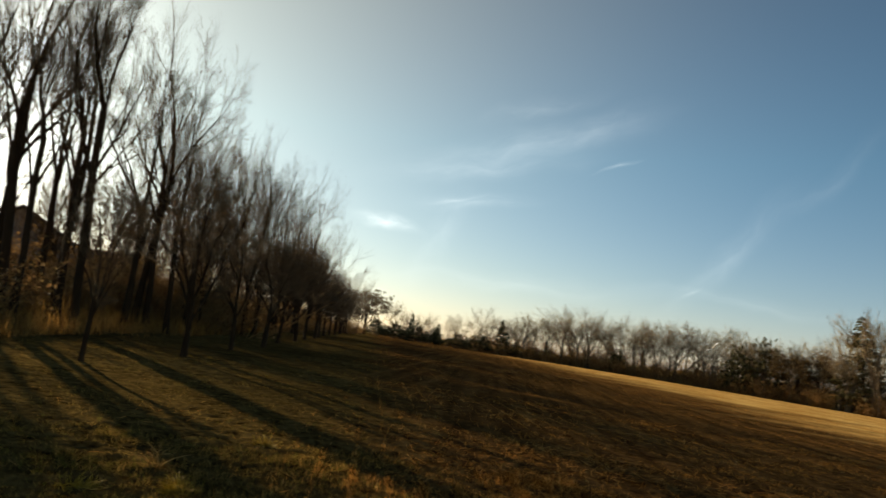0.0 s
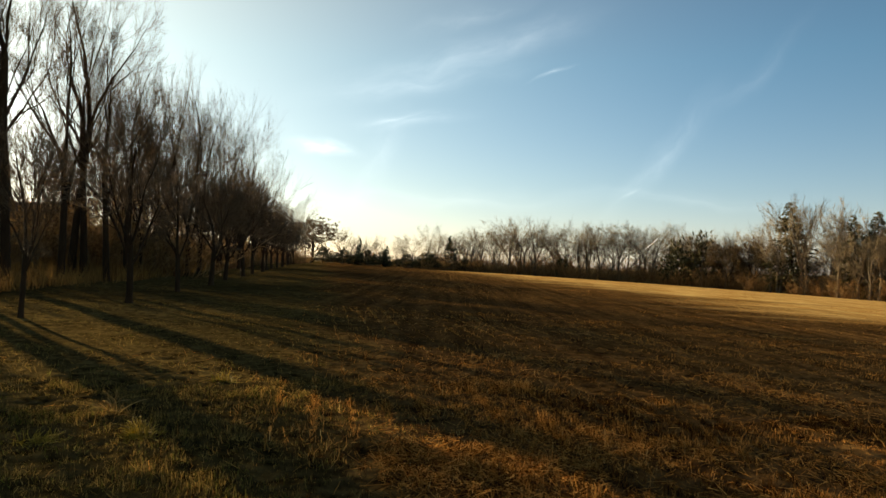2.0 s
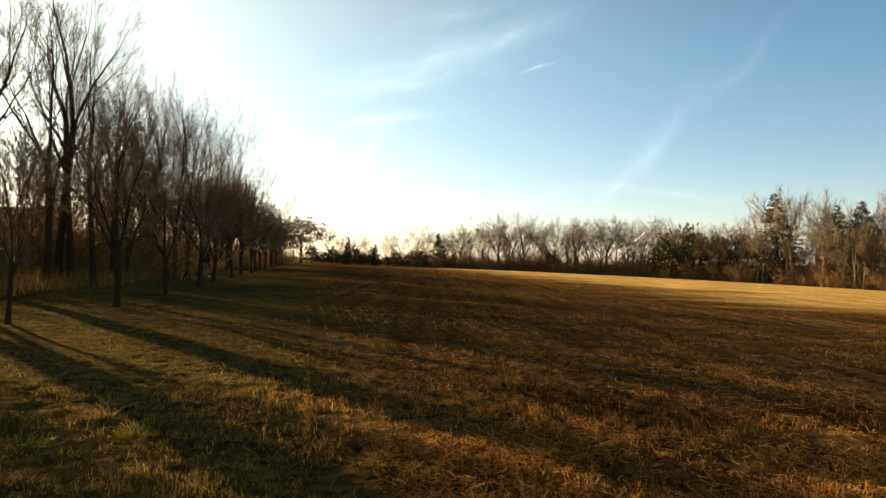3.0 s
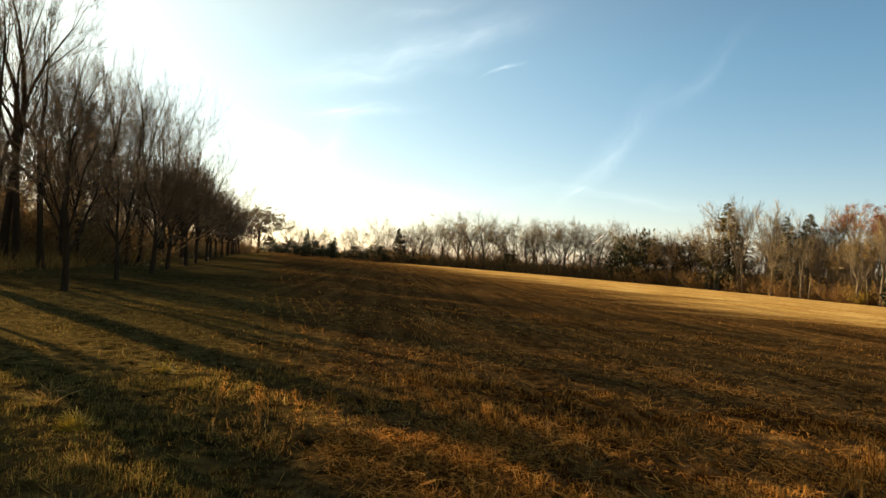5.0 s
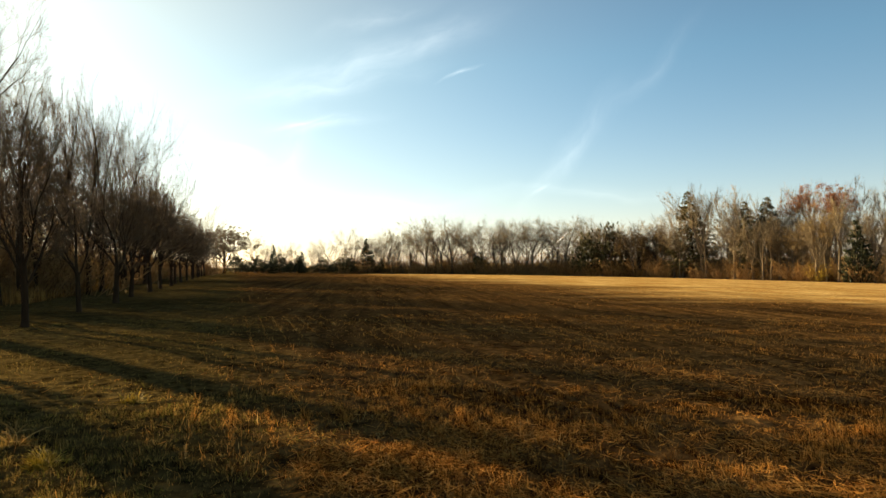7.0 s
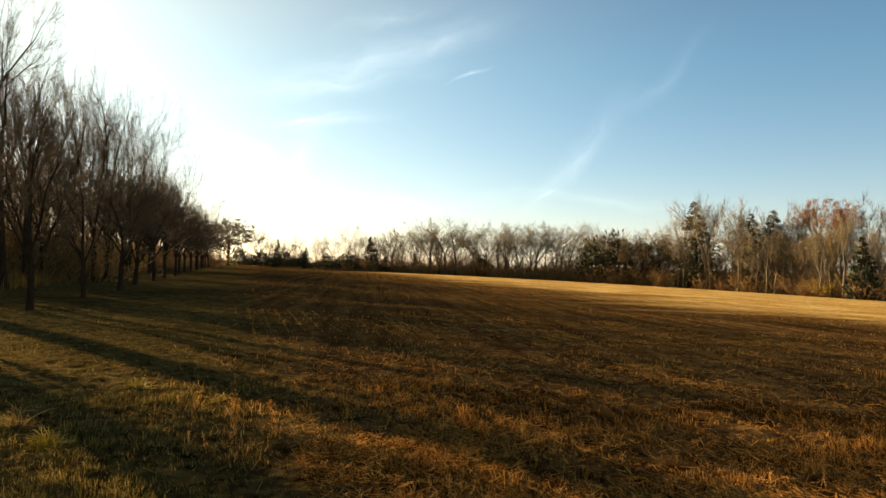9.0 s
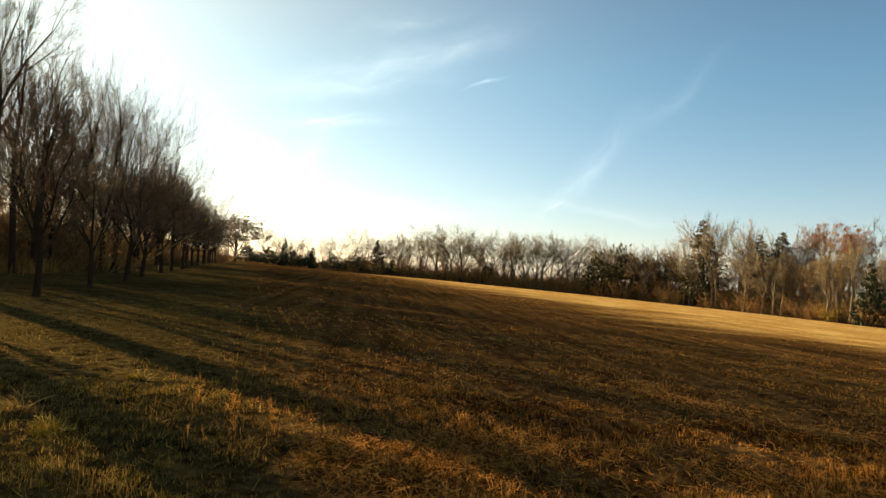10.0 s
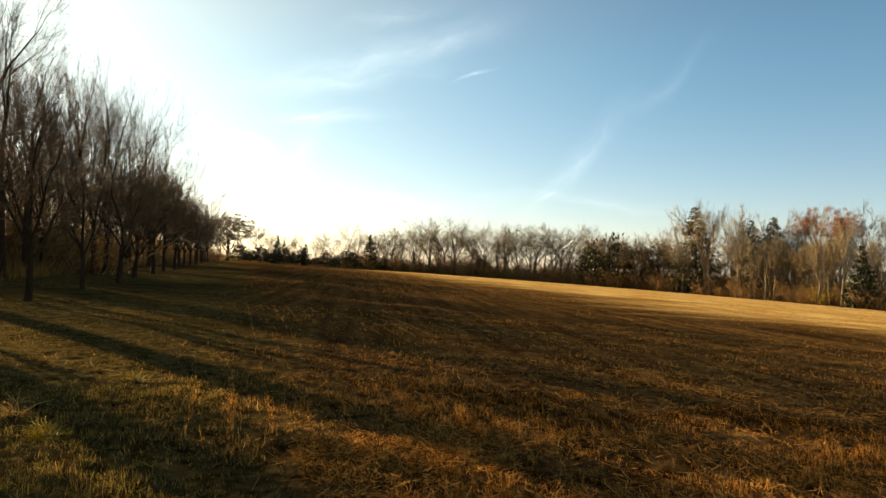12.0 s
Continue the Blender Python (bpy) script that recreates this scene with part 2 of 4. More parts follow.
class Wood:
    """Collects tapering branches and leaves, and turns them into meshes."""

    def __init__(self):
        self.v, self.t, self.q, self.n = [], [], [], 0

    def tubes(self, pts, rad, sides, tip=False):
        """pts: branches x points x 3, rad: branches x points."""
        b, p, _ = pts.shape
        tan = np.gradient(pts, axis=1) if p > 2 else np.repeat(pts[:, 1:] - pts[:, :1], 2, 1)
        tan /= np.linalg.norm(tan, axis=2, keepdims=True) + 1e-9
        ref = np.where(np.abs(tan[:, :1, 2:]) > 0.8, np.array([1.0, 0, 0]), np.array([0, 0, 1.0]))
        s = np.cross(tan, ref)
        s /= np.linalg.norm(s, axis=2, keepdims=True) + 1e-9
        u = np.cross(tan, s)
        a = np.arange(sides) * 2 * np.pi / sides
        rings = pts[:, :, None] + rad[:, :, None, None] * (np.cos(a)[:, None] * s[:, :, None] + np.sin(a)[:, None] * u[:, :, None])
        if tip:
            rings = rings[:, :-1]
            p -= 1
        base = self.n + np.arange(b) * (p * sides)
        self.v.append(rings.reshape(-1, 3))
        self.n += b * p * sides
        k = np.arange(sides)
        if p > 1:
            lo = (np.arange(p - 1) * sides)[:, None]
            quad = np.stack([lo + k, lo + (k + 1) % sides, lo + sides + (k + 1) % sides, lo + sides + k], -1).reshape(-1, 4)
            self.q.append((base[:, None, None] + quad).reshape(-1, 4))
        if tip:
            apex = self.n + np.arange(b)
            self.v.append(pts[:, -1])
            self.n += b
            last = (p - 1) * sides
            tri = np.stack([np.broadcast_to(base[:, None] + last + k, (b, sides)),
                            np.broadcast_to(base[:, None] + last + (k + 1) % sides, (b, sides)),
                            np.broadcast_to(apex[:, None], (b, sides))], -1)
            self.t.append(tri.reshape(-1, 3))

    def leaves(self, at, size, rng, fold=0.3):
        """Small folded leaves: two triangles each, bent along the rib."""
        n = len(at)
        d = rng.normal(size=(n, 3))
        d /= np.linalg.norm(d, axis=1, keepdims=True)
        e = np.cross(d, rng.normal(size=(n, 3)))
        e /= np.linalg.norm(e, axis=1, keepdims=True)
        w = np.cross(d, e)
        L = size * rng.uniform(0.6, 1.3, (n, 1))
        v = np.stack([at, at + d * L * 0.5 + e * L * 0.35 + w * L * fold, at + d * L, at + d * L * 0.5 - e * L * 0.35 + w * L * fold], 1)
        base = self.n + np.arange(n)[:, None] * 4
        self.v.append(v.reshape(-1, 3))
        self.t.append(np.concatenate([base + [0, 1, 2], base + [0, 2, 3]]))
        self.n += n * 4

    def mesh(self, name):
        return raw_mesh(name, np.concatenate(self.v), np.concatenate(self.t) if self.t else None,
                        np.concatenate(self.q) if self.q else None)


def arc(rng, start, heading, length, steps, bend, lift):
    """Wandering branches: start and heading n x 3, length n. Gives n x (steps+1) x 3."""
    pts, d = [start], heading.copy()
    for _ in range(steps):
        d = d + rng.normal(size=d.shape) * bend + np.array([0, 0, lift])
        d /= np.linalg.norm(d, axis=1, keepdims=True)
        pts.append(pts[-1] + d * (length / steps)[:, None])
    return np.stack(pts, 1)


def along(pts, which, f):
    """Points and headings at the fraction f along the branches named by which."""
    steps = pts.shape[1] - 1
    g = np.clip(f * steps, 0, steps - 1e-4)
    i = g.astype(int)
    a, b = pts[which, i], pts[which, i + 1]
    d = b - a
    d /= np.linalg.norm(d, axis=1, keepdims=True) + 1e-9
    return a + (b - a) * (g - i)[:, None], d


def side(rng, d, angle):
    """Headings that leave d at the given angles, to any side."""
    s = np.cross(d, rng.normal(size=d.shape))
    s /= np.linalg.norm(s, axis=1, keepdims=True) + 1e-9
    return d * np.cos(angle)[:, None] + s * np.sin(angle)[:, None]


def forked_crown(rng, h, fork, r0, splits=(4, 3, 3, 3, 4, 3), angle=0.5, shrink=0.74, upright=0.04, bend=0.1, twig_r=0.006, lean=0.0, fill=0, woody=3, wide=1.0):
    """Trunk mesh, crown mesh and twig tips of a leafless tree whose trunk forks, and whose limbs fork on into twigs. fill: side shoots on each limb."""
    trunk, crown = Wood(), Wood()
    up = np.array([[lean, 0.3 * lean, 1.0]])
    base = arc(rng, np.array([[0, 0, -0.15]]), up / np.linalg.norm(up), np.array([h * fork + 0.15]), 5, 0.03, 0.03)
    levels = len(splits)
    run = (1 - fork) * h / sum(shrink ** i for i in range(levels)) * 1.12
    pieces = [(base, r0 * np.array([[1.45, 1.08, 1.0, 0.95, 0.9, 0.86]]), 8, False, True)]
    pts, radius, length = base, np.array([r0 * 0.86]), np.array([run / shrink])
    for i, k in enumerate(splits):
        n = len(pts)
        w = np.repeat(np.arange(n), k)
        first = np.tile(np.arange(k) == 0, n)
        at = np.where(first, 1.0, rng.uniform(0.62 if i == 0 else 0.35, 1.0, n * k))
        p, d = along(pts, w, at)
        turn = np.where(first, rng.uniform(0.05, 0.3, n * k), rng.uniform(0.7, 1.35, n * k) * angle)
        head = side(rng, d, turn)
        if i == 0:
            spin = np.arange(n * k) * 2.399 + rng.uniform(0, 6.28)
            head = np.stack([np.cos(spin) * np.sin(turn), np.sin(spin) * np.sin(turn), np.cos(turn)], 1)
        head = head * [wide, wide, 1.0]
        head /= np.linalg.norm(head, axis=1, keepdims=True)
        L = length[w] * shrink * rng.uniform(0.72, 1.15, n * k)
        last = i == levels - 1
        steps = 4 if i == 0 else 3 if i < 3 else 2 if i < levels - 1 else 1
        child = arc(rng, p, head, L, steps, bend, upright)
        thin = np.maximum(radius[w] * np.where(first, 0.74, 0.5), twig_r)
        if last:
            pieces.append((child, thin[:, None] * np.linspace(1, 0, steps + 1), 3, True, False))
        else:
            pieces.append((child, thin[:, None] * np.linspace(1, 0.72, steps + 1), 6 if i == 0 else 5 if i == 1 else 3, False, i < woody))
        if fill and 0 < i < levels - 1:
            q = np.repeat(np.arange(len(child)), fill)
            sp, sd = along(child, q, rng.uniform(0.1, 0.95, len(q)))
            shoot = arc(rng, sp, side(rng, sd, rng.uniform(0.5, 1.1, len(q))), np.clip(L[q] * 0.6, 0.02 * h, 0.09 * h) * rng.uniform(0.5, 1.2, len(q)), 1, 0.1, upright)
            pieces.append((shoot, twig_r * np.array([[1.0, 0.0]]) * np.ones((len(q), 1)), 3, True, False))
        pts, radius, length = child, thin * 0.72, L
    tall = h / max(float(p[..., 2].max()) for p, *_ in pieces)
    for p, r, sides, tip, wood in pieces:
        (trunk if wood else crown).tubes(p * np.array([1.0, 1.0, tall]), r, sides, tip=tip)
    return trunk.mesh("trunk"), crown.mesh("crown"), pts[:, -1] * np.array([1.0, 1.0, tall])


def thing(name, label, category, group="", kind=""):
    return tagged(new(name), label, category, group, kind)


def bare_tree(seed, label, group, bark=BARK, twig=TWIG, name="bare_tree", leaves=None, leaf_count=0, leaf_size=0.12, leaf_low=0.0, **shape):
    rng = np.random.default_rng(seed)
    trunk, crown, tips = forked_crown(rng, **shape)
    ob = thing(name, label, "tree", group)
    part("trunk", trunk, bark, ob, smooth=True)
    part("crown", crown, twig, ob)
    if leaves is not None:
        pick = tips[tips[:, 2] > leaf_low * shape["h"]]
        pick = pick[rng.integers(0, len(pick), leaf_count)]
        foliage = Wood()
        foliage.leaves(pick + rng.normal(size=pick.shape) * 0.12, leaf_size, rng)
        part("foliage", foliage.mesh("foliage"), leaves, ob)
    return ob


def conifer(seed, label, group, h=13.0, width=2.6, low=0.08, droop=-0.25, needles=NEEDLE, whorls=26, name="conifer", ragged=0.25):
    rng = np.random.default_rng(seed)
    ob = thing(name, label, "tree", group)
    trunk, crown = Wood(), Wood()
    stem = arc(rng, np.array([[0, 0, -0.15]]), np.array([[0, 0, 1.0]]), np.array([h]), 8, 0.015, 0.05)
    trunk.tubes(stem, (h * 0.014 * (1.02 - np.linspace(0, 1, 9)))[None], 7)
    n = whorls * 8
    f = low + (0.985 - low) * (np.arange(n) / n)
    p, d = along(stem, np.zeros(n, int), f)
    az = rng.uniform(0, 2 * np.pi, n)
    length = width * (1 - f) ** 0.8 * rng.uniform(1 - ragged, 1 + ragged * 0.6, n) + 0.12
    out = np.stack([np.cos(az), np.sin(az), rng.uniform(-0.1, 0.25, n) + 0.9 * np.maximum(0, f - 0.8)], 1)
    out /= np.linalg.norm(out, axis=1, keepdims=True)
    br = arc(rng, p, out, length, 4, 0.06, droop * 0.25)
    crown.tubes(br, 0.03 * (1 - 0.8 * np.linspace(0, 1, 5))[None] * np.ones((n, 1)), 3)
    m = n * 9
    w = np.repeat(np.arange(n), 9)
    p, d = along(br, w, rng.uniform(0.15, 1, m))
    sl = np.clip(length[w] * rng.uniform(0.2, 0.4, m), 0.12, 0.75)
    sp = arc(rng, p, side(rng, d, rng.uniform(0.3, 1.0, m)), sl, 2, 0.1, droop * 0.5)
    crown.tubes(sp, 0.085 * np.array([0.7, 1.0, 0.0])[None] * np.ones((m, 1)), 3, tip=True)
    part("trunk", trunk.mesh("trunk"), BARK, ob)
    part("crown", crown.mesh("crown"), needles, ob)
    return ob


def shrub(seed, label, group, h=2.2, spread=0.7, stems=40, twigs=12, stem=BRUSH, leaves=None, leaf_count=0, leaf_size=0.09, twig_r=0.007, name="shrub"):
    rng = np.random.default_rng(seed)
    ob = thing(name, label, "shrub", group)
    wood = Wood()
    a = rng.uniform(0, 2 * np.pi, stems)
    start = np.stack([np.cos(a), np.sin(a), 0 * a], 1) * rng.uniform(0, 0.35 * h, (stems, 1)) - [0, 0, 0.08]
    out = np.stack([np.cos(a) * spread, np.sin(a) * spread, np.ones(stems)], 1) * rng.uniform(0.6, 1.3, (stems, 3))
    out /= np.linalg.norm(out, axis=1, keepdims=True)
    L = h * rng.uniform(0.55, 1.15, stems)
    st = arc(rng, start, out, L, 3, 0.12, 0.02)
    wood.tubes(st, twig_r * 2.2 * (1 - 0.7 * np.linspace(0, 1, 4))[None] * np.ones((stems, 1)), 3)
    m = stems * twigs
    w = np.repeat(np.arange(stems), twigs)
    p, d = along(st, w, rng.uniform(0.15, 1, m))
    tw = arc(rng, p, side(rng, d, rng.uniform(0.3, 1.0, m)), L[w] * rng.uniform(0.15, 0.4, m), 1, 0.15, 0.03)
    wood.tubes(tw, twig_r * np.array([1.1, 0.0])[None] * np.ones((m, 1)), 3, tip=True)
    part("crown", wood.mesh("crown"), stem, ob)
    if leaves is not None:
        foliage = Wood()
        pick = tw.reshape(-1, 3)[rng.integers(0, m * 2, leaf_count)]
        foliage.leaves(pick + rng.normal(size=pick.shape) * 0.06, leaf_size, rng)
        part("foliage", foliage.mesh("foliage"), leaves, ob)
    return ob


def evergreen_bush(seed, label, group, h=4.5, width=2.2, count=600):
    """A rounded mound of needle sprays on a short stem."""
    rng = np.random.default_rng(seed)
    ob = thing("evergreen_bush", label, "bush", group)
    wood, green = Wood(), Wood()
    stem = arc(rng, np.array([[0, 0, -0.1]]), np.array([[0, 0, 1.0]]), np.array([h * 0.8]), 5, 0.04, 0.02)
    wood.tubes(stem, (0.1 * (1.05 - np.linspace(0, 1, 6)))[None], 6)
    d = rng.normal(size=(count, 3))
    d /= np.linalg.norm(d, axis=1, keepdims=True)
    d[:, 2] = np.abs(d[:, 2]) * 1.1 - 0.25
    r = rng.uniform(0.45, 1.0, count) * (1 + 0.22 * np.sin(d[:, 0] * 5 + seed) * np.sin(d[:, 1] * 6) + 0.15 * np.sin(d[:, 2] * 9))
    at = d * r[:, None] * np.array([width, width, h * 0.72]) + [0, 0, h * 0.26]
    at[:, 2] = np.maximum(at[:, 2], 0.05)
    out = d + rng.normal(size=d.shape) * 0.5
    out /= np.linalg.norm(out, axis=1, keepdims=True)
    sp = arc(rng, at, out, rng.uniform(0.25, 0.6, count), 2, 0.15, 0.04)
    green.tubes(sp, 0.09 * np.array([0.7, 1.0, 0.0])[None] * np.ones((count, 1)), 3, tip=True)
    part("trunk", wood.mesh("trunk"), BARK, ob)
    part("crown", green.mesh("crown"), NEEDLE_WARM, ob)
    return ob


def thicket(name, label, x, y, h, mat, seed, stems=15, twig_r=0.013, leaf=0.17, leafy=0.5):
    """Tangled brush too thick to tell the bushes apart, as one mesh."""
    rng = np.random.default_rng(seed)
    n = len(x) * stems
    x, y, h = (np.repeat(a, stems) for a in (x, y, h))
    a = rng.uniform(0, 2 * np.pi, n)
    d = rng.uniform(0, 0.45, n) * h
    x, y = x + np.cos(a) * d, y + np.sin(a) * d
    start = np.stack([x, y, ground_z(x, y) - 0.06], 1)
    out = np.stack([np.cos(a) * 0.45, np.sin(a) * 0.45, np.ones(n)], 1) + rng.normal(size=(n, 3)) * 0.25
    out /= np.linalg.norm(out, axis=1, keepdims=True)
    L = h * rng.uniform(0.5, 1.1, n)
    w = Wood()
    st = arc(rng, start, out, L, 2, 0.14, 0.02)
    w.tubes(st, twig_r * np.array([1.8, 1.2, 0.5])[None] * np.ones((n, 1)), 3)
    m = n * 7
    k = np.repeat(np.arange(n), 7)
    p, dd = along(st, k, rng.uniform(0.1, 1, m))
    tw = arc(rng, p, side(rng, dd, rng.uniform(0.4, 1.1, m)), L[k] * rng.uniform(0.15, 0.4, m), 1, 0.1, 0.02)
    w.tubes(tw, twig_r * np.array([1.0, 0.0])[None] * np.ones((m, 1)), 3, tip=True)
    w.leaves(tw[rng.integers(0, m, int(m * leafy)), 1], leaf, rng)
    me = w.mesh(name)
    me.materials.append(mat)
    return tagged(new(name, me), label, "brush", kind="stuff")


# ---- ground ----


def tussocks(x, y):
    """Uneven matted hummocks a hand to a foot across, about -1 to 1."""
    f = 0.0
    for turn, k, s in ((0.2, 10.0, 0.3), (1.1, 13.0, 1.9), (1.9, 17.0, 0.7), (2.6, 11.5, 2.8), (0.7, 24.0, 1.1), (2.2, 21.0, 2.2)):
        u, v = x * math.cos(turn) + y * math.sin(turn), y * math.cos(turn) - x * math.sin(turn)
        f = f + np.sin(k * u + s + 1.3 * np.sin(v * k * 0.41 + s))
    return np.clip(f / 2.6, -1.3, 1.6)


def ground_z(x, y):
    """The field falls gently towards +x."""
    x = np.clip(x, -90, 110)
    y = np.asarray(y, float)
    z = -0.02 * x - 0.0002 * np.maximum(x, 0) ** 2
    z = z + 0.03 * np.sin(x * 0.9 + 0.4 * y) * np.sin(y * 0.5 - 0.3 * x) * np.exp(-((x ** 2 + y ** 2) / 60 ** 2))
    z = z + 0.022 * tussocks(x, y) * np.clip((13 - np.hypot(x, y)) / 4, 0, 1) * np.clip(np.hypot(x, y) - 1.5, 0, 1)
    return z + 0.25 * np.sin(y * 0.025 + x * 0.011) * np.clip(np.abs(y) / 120, 0, 1)


def on_ground(x, y, sink=0.0):
    return Vector((x, y, float(ground_z(np.float64(x), np.float64(y))) - sink))


def edge_of_grass(y):
    """Where the mown strip beside the trees meets the stubble."""
    return 0.5 - 0.185 * y


def ground_sheet():
    radii = np.concatenate([np.arange(0, 2, 0.4), np.arange(2, 12, 0.1), np.arange(12, 30, 0.5), np.geomspace(30, 2500, 60)])
    turns = np.linspace(0, 2 * np.pi, 361)[:-1]
    r, a = np.meshgrid(radii[1:], turns, indexing="ij")
    x, y = r * np.sin(a), r * np.cos(a)
    xs, ys = np.r_[0, x.ravel()], np.r_[0, y.ravel()]
    v = np.stack([xs, ys, ground_z(xs, ys)], 1)
    k, n = len(radii) - 1, len(turns)
    i, j = np.meshgrid(np.arange(k - 1), np.arange(n), indexing="ij")
    at = lambda i, j: 1 + i * n + j % n
    quads = np.stack([at(i, j), at(i, j + 1), at(i + 1, j + 1), at(i + 1, j)], -1).reshape(-1, 4)
    j = np.arange(n)
    tris = np.stack([0 * j, at(0, j + 1), at(0, j)], -1)
    me = raw_mesh("ground", v, tris, quads)
    me.polygons.foreach_set("use_smooth", np.ones(len(me.polygons), bool))
    ob = new("ground", me)
    tagged(ob, "gently sloping winter field of brown stubble and mown grass", "ground", kind="structure")
    mat = bpy.data.materials.new("field_soil")
    mat.use_nodes = True
    nodes, links = mat.node_tree.nodes, mat.node_tree.links
    bsdf = nodes["Principled BSDF"]
    bsdf.inputs["Roughness"].default_value = 0.9
    bsdf.inputs["Specular IOR Level"].default_value = 0.0
    tex = nodes.new("ShaderNodeTexCoord")
    sep = nodes.new("ShaderNodeSeparateXYZ")
    links.new(tex.outputs["Object"], sep.inputs[0])

    def calc(op, a, b, clamp=False):
        n = nodes.new("ShaderNodeMath")
        n.operation, n.use_clamp = op, clamp
        for slot, val in enumerate((a, b)):
            if isinstance(val, (int, float)):
                n.inputs[slot].default_value = val
            else:
                links.new(val, n.inputs[slot])
        return n.outputs[0]

    def noise_tex(scale, detail=5.0, vector=None):
        n = nodes.new("ShaderNodeTexNoise")
        n.inputs["Scale"].default_value, n.inputs["Detail"].default_value = scale, detail
        links.new(vector if vector is not None else tex.outputs["Object"], n.inputs["Vector"])
        return n.outputs["Fac"]

    def ramp(fac, c0, c1, p0=0.3, p1=0.7):
        n = nodes.new("ShaderNodeValToRGB")
        n.color_ramp.elements[0].color, n.color_ramp.elements[1].color = (*c0, 1), (*c1, 1)
        n.color_ramp.elements[0].position, n.color_ramp.elements[1].position = p0, p1
        links.new(fac, n.inputs["Fac"])
        return n.outputs["Color"]

    def blend(fac, a, b):
        n = nodes.new("ShaderNodeMix")
        n.data_type = "RGBA"
        links.new(fac, n.inputs["Factor"])
        links.new(a, n.inputs[6])
        links.new(b, n.inputs[7])
        return n.outputs[2]

    rows_map = nodes.new("ShaderNodeMapping")
    rows_map.inputs["Rotation"].default_value = (0, 0, radians(-10.5))
    rows_map.inputs["Scale"].default_value = (2.2, 0.10, 1)
    links.new(tex.outputs["Object"], rows_map.inputs["Vector"])
    drill = noise_tex(1.0, 4.0, rows_map.outputs[0])
    grain, patch, broad = noise_tex(9.0, 8.0), noise_tex(0.8, 4.0), noise_tex(0.07, 3.0)
    tuft = noise_tex(2.6, 5.0)
    height = calc("ADD", grain, tuft)
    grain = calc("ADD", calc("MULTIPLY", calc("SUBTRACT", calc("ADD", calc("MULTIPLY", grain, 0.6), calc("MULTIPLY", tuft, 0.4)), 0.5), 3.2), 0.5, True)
    # near-black end of the mottle puts shade between stalks into the colour
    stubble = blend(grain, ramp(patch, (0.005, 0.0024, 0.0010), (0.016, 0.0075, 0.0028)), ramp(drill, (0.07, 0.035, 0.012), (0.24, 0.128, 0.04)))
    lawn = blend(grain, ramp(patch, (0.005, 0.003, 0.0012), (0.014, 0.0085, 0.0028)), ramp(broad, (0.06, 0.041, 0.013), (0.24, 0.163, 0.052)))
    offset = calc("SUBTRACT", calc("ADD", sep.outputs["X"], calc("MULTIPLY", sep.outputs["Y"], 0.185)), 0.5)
    # paler colour for the far field: its sunlight is put into the ground
    sunlit_field = ramp(grain, (0.34, 0.20, 0.06), (0.78, 0.54, 0.20), 0.1, 0.9)
    pale_strip_map = nodes.new("ShaderNodeMapping")
    pale_strip_map.inputs["Rotation"].default_value = (0, 0, radians(-10.5))
    pale_strip_map.inputs["Scale"].default_value = (0.55, 0.16, 1)
    links.new(tex.outputs["Object"], pale_strip_map.inputs["Vector"])
    pale_strip = calc("MULTIPLY", calc("SUBTRACT", noise_tex(1.0, 5.0, pale_strip_map.outputs[0]), 0.36), 3.2, True)
    sunlit_field = blend(pale_strip, ramp(grain, (0.21, 0.108, 0.028), (0.50, 0.285, 0.08), 0.1, 0.9), sunlit_field)
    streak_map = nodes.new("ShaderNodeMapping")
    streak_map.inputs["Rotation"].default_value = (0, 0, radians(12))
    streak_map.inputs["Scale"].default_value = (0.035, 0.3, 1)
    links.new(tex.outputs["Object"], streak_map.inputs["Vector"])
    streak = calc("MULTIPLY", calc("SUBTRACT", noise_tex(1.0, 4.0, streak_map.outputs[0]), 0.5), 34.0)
    # dry masks the painted sunlight, ragged along the shadow's edge
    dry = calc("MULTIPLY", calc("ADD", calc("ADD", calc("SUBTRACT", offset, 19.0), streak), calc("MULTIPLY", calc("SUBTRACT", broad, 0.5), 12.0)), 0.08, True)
    stubble = blend(dry, stubble, sunlit_field)
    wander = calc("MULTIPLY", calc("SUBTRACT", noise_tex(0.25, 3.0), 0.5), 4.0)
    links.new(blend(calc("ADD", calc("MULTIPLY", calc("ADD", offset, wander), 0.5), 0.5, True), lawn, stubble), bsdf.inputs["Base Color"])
    b = nodes.new("ShaderNodeBump")
    b.inputs["Strength"].default_value, b.inputs["Distance"].default_value = 0.9, 0.06
    links.new(height, b.inputs["Height"])
    links.new(b.outputs["Normal"], bsdf.inputs["Normal"])
    me.materials.append(mat)
    return ob


ground_sheet()


def row_x(y):
    """The line of planted trees along the mown strip."""
    return -8.7 - 0.172 * (y - 19.0)


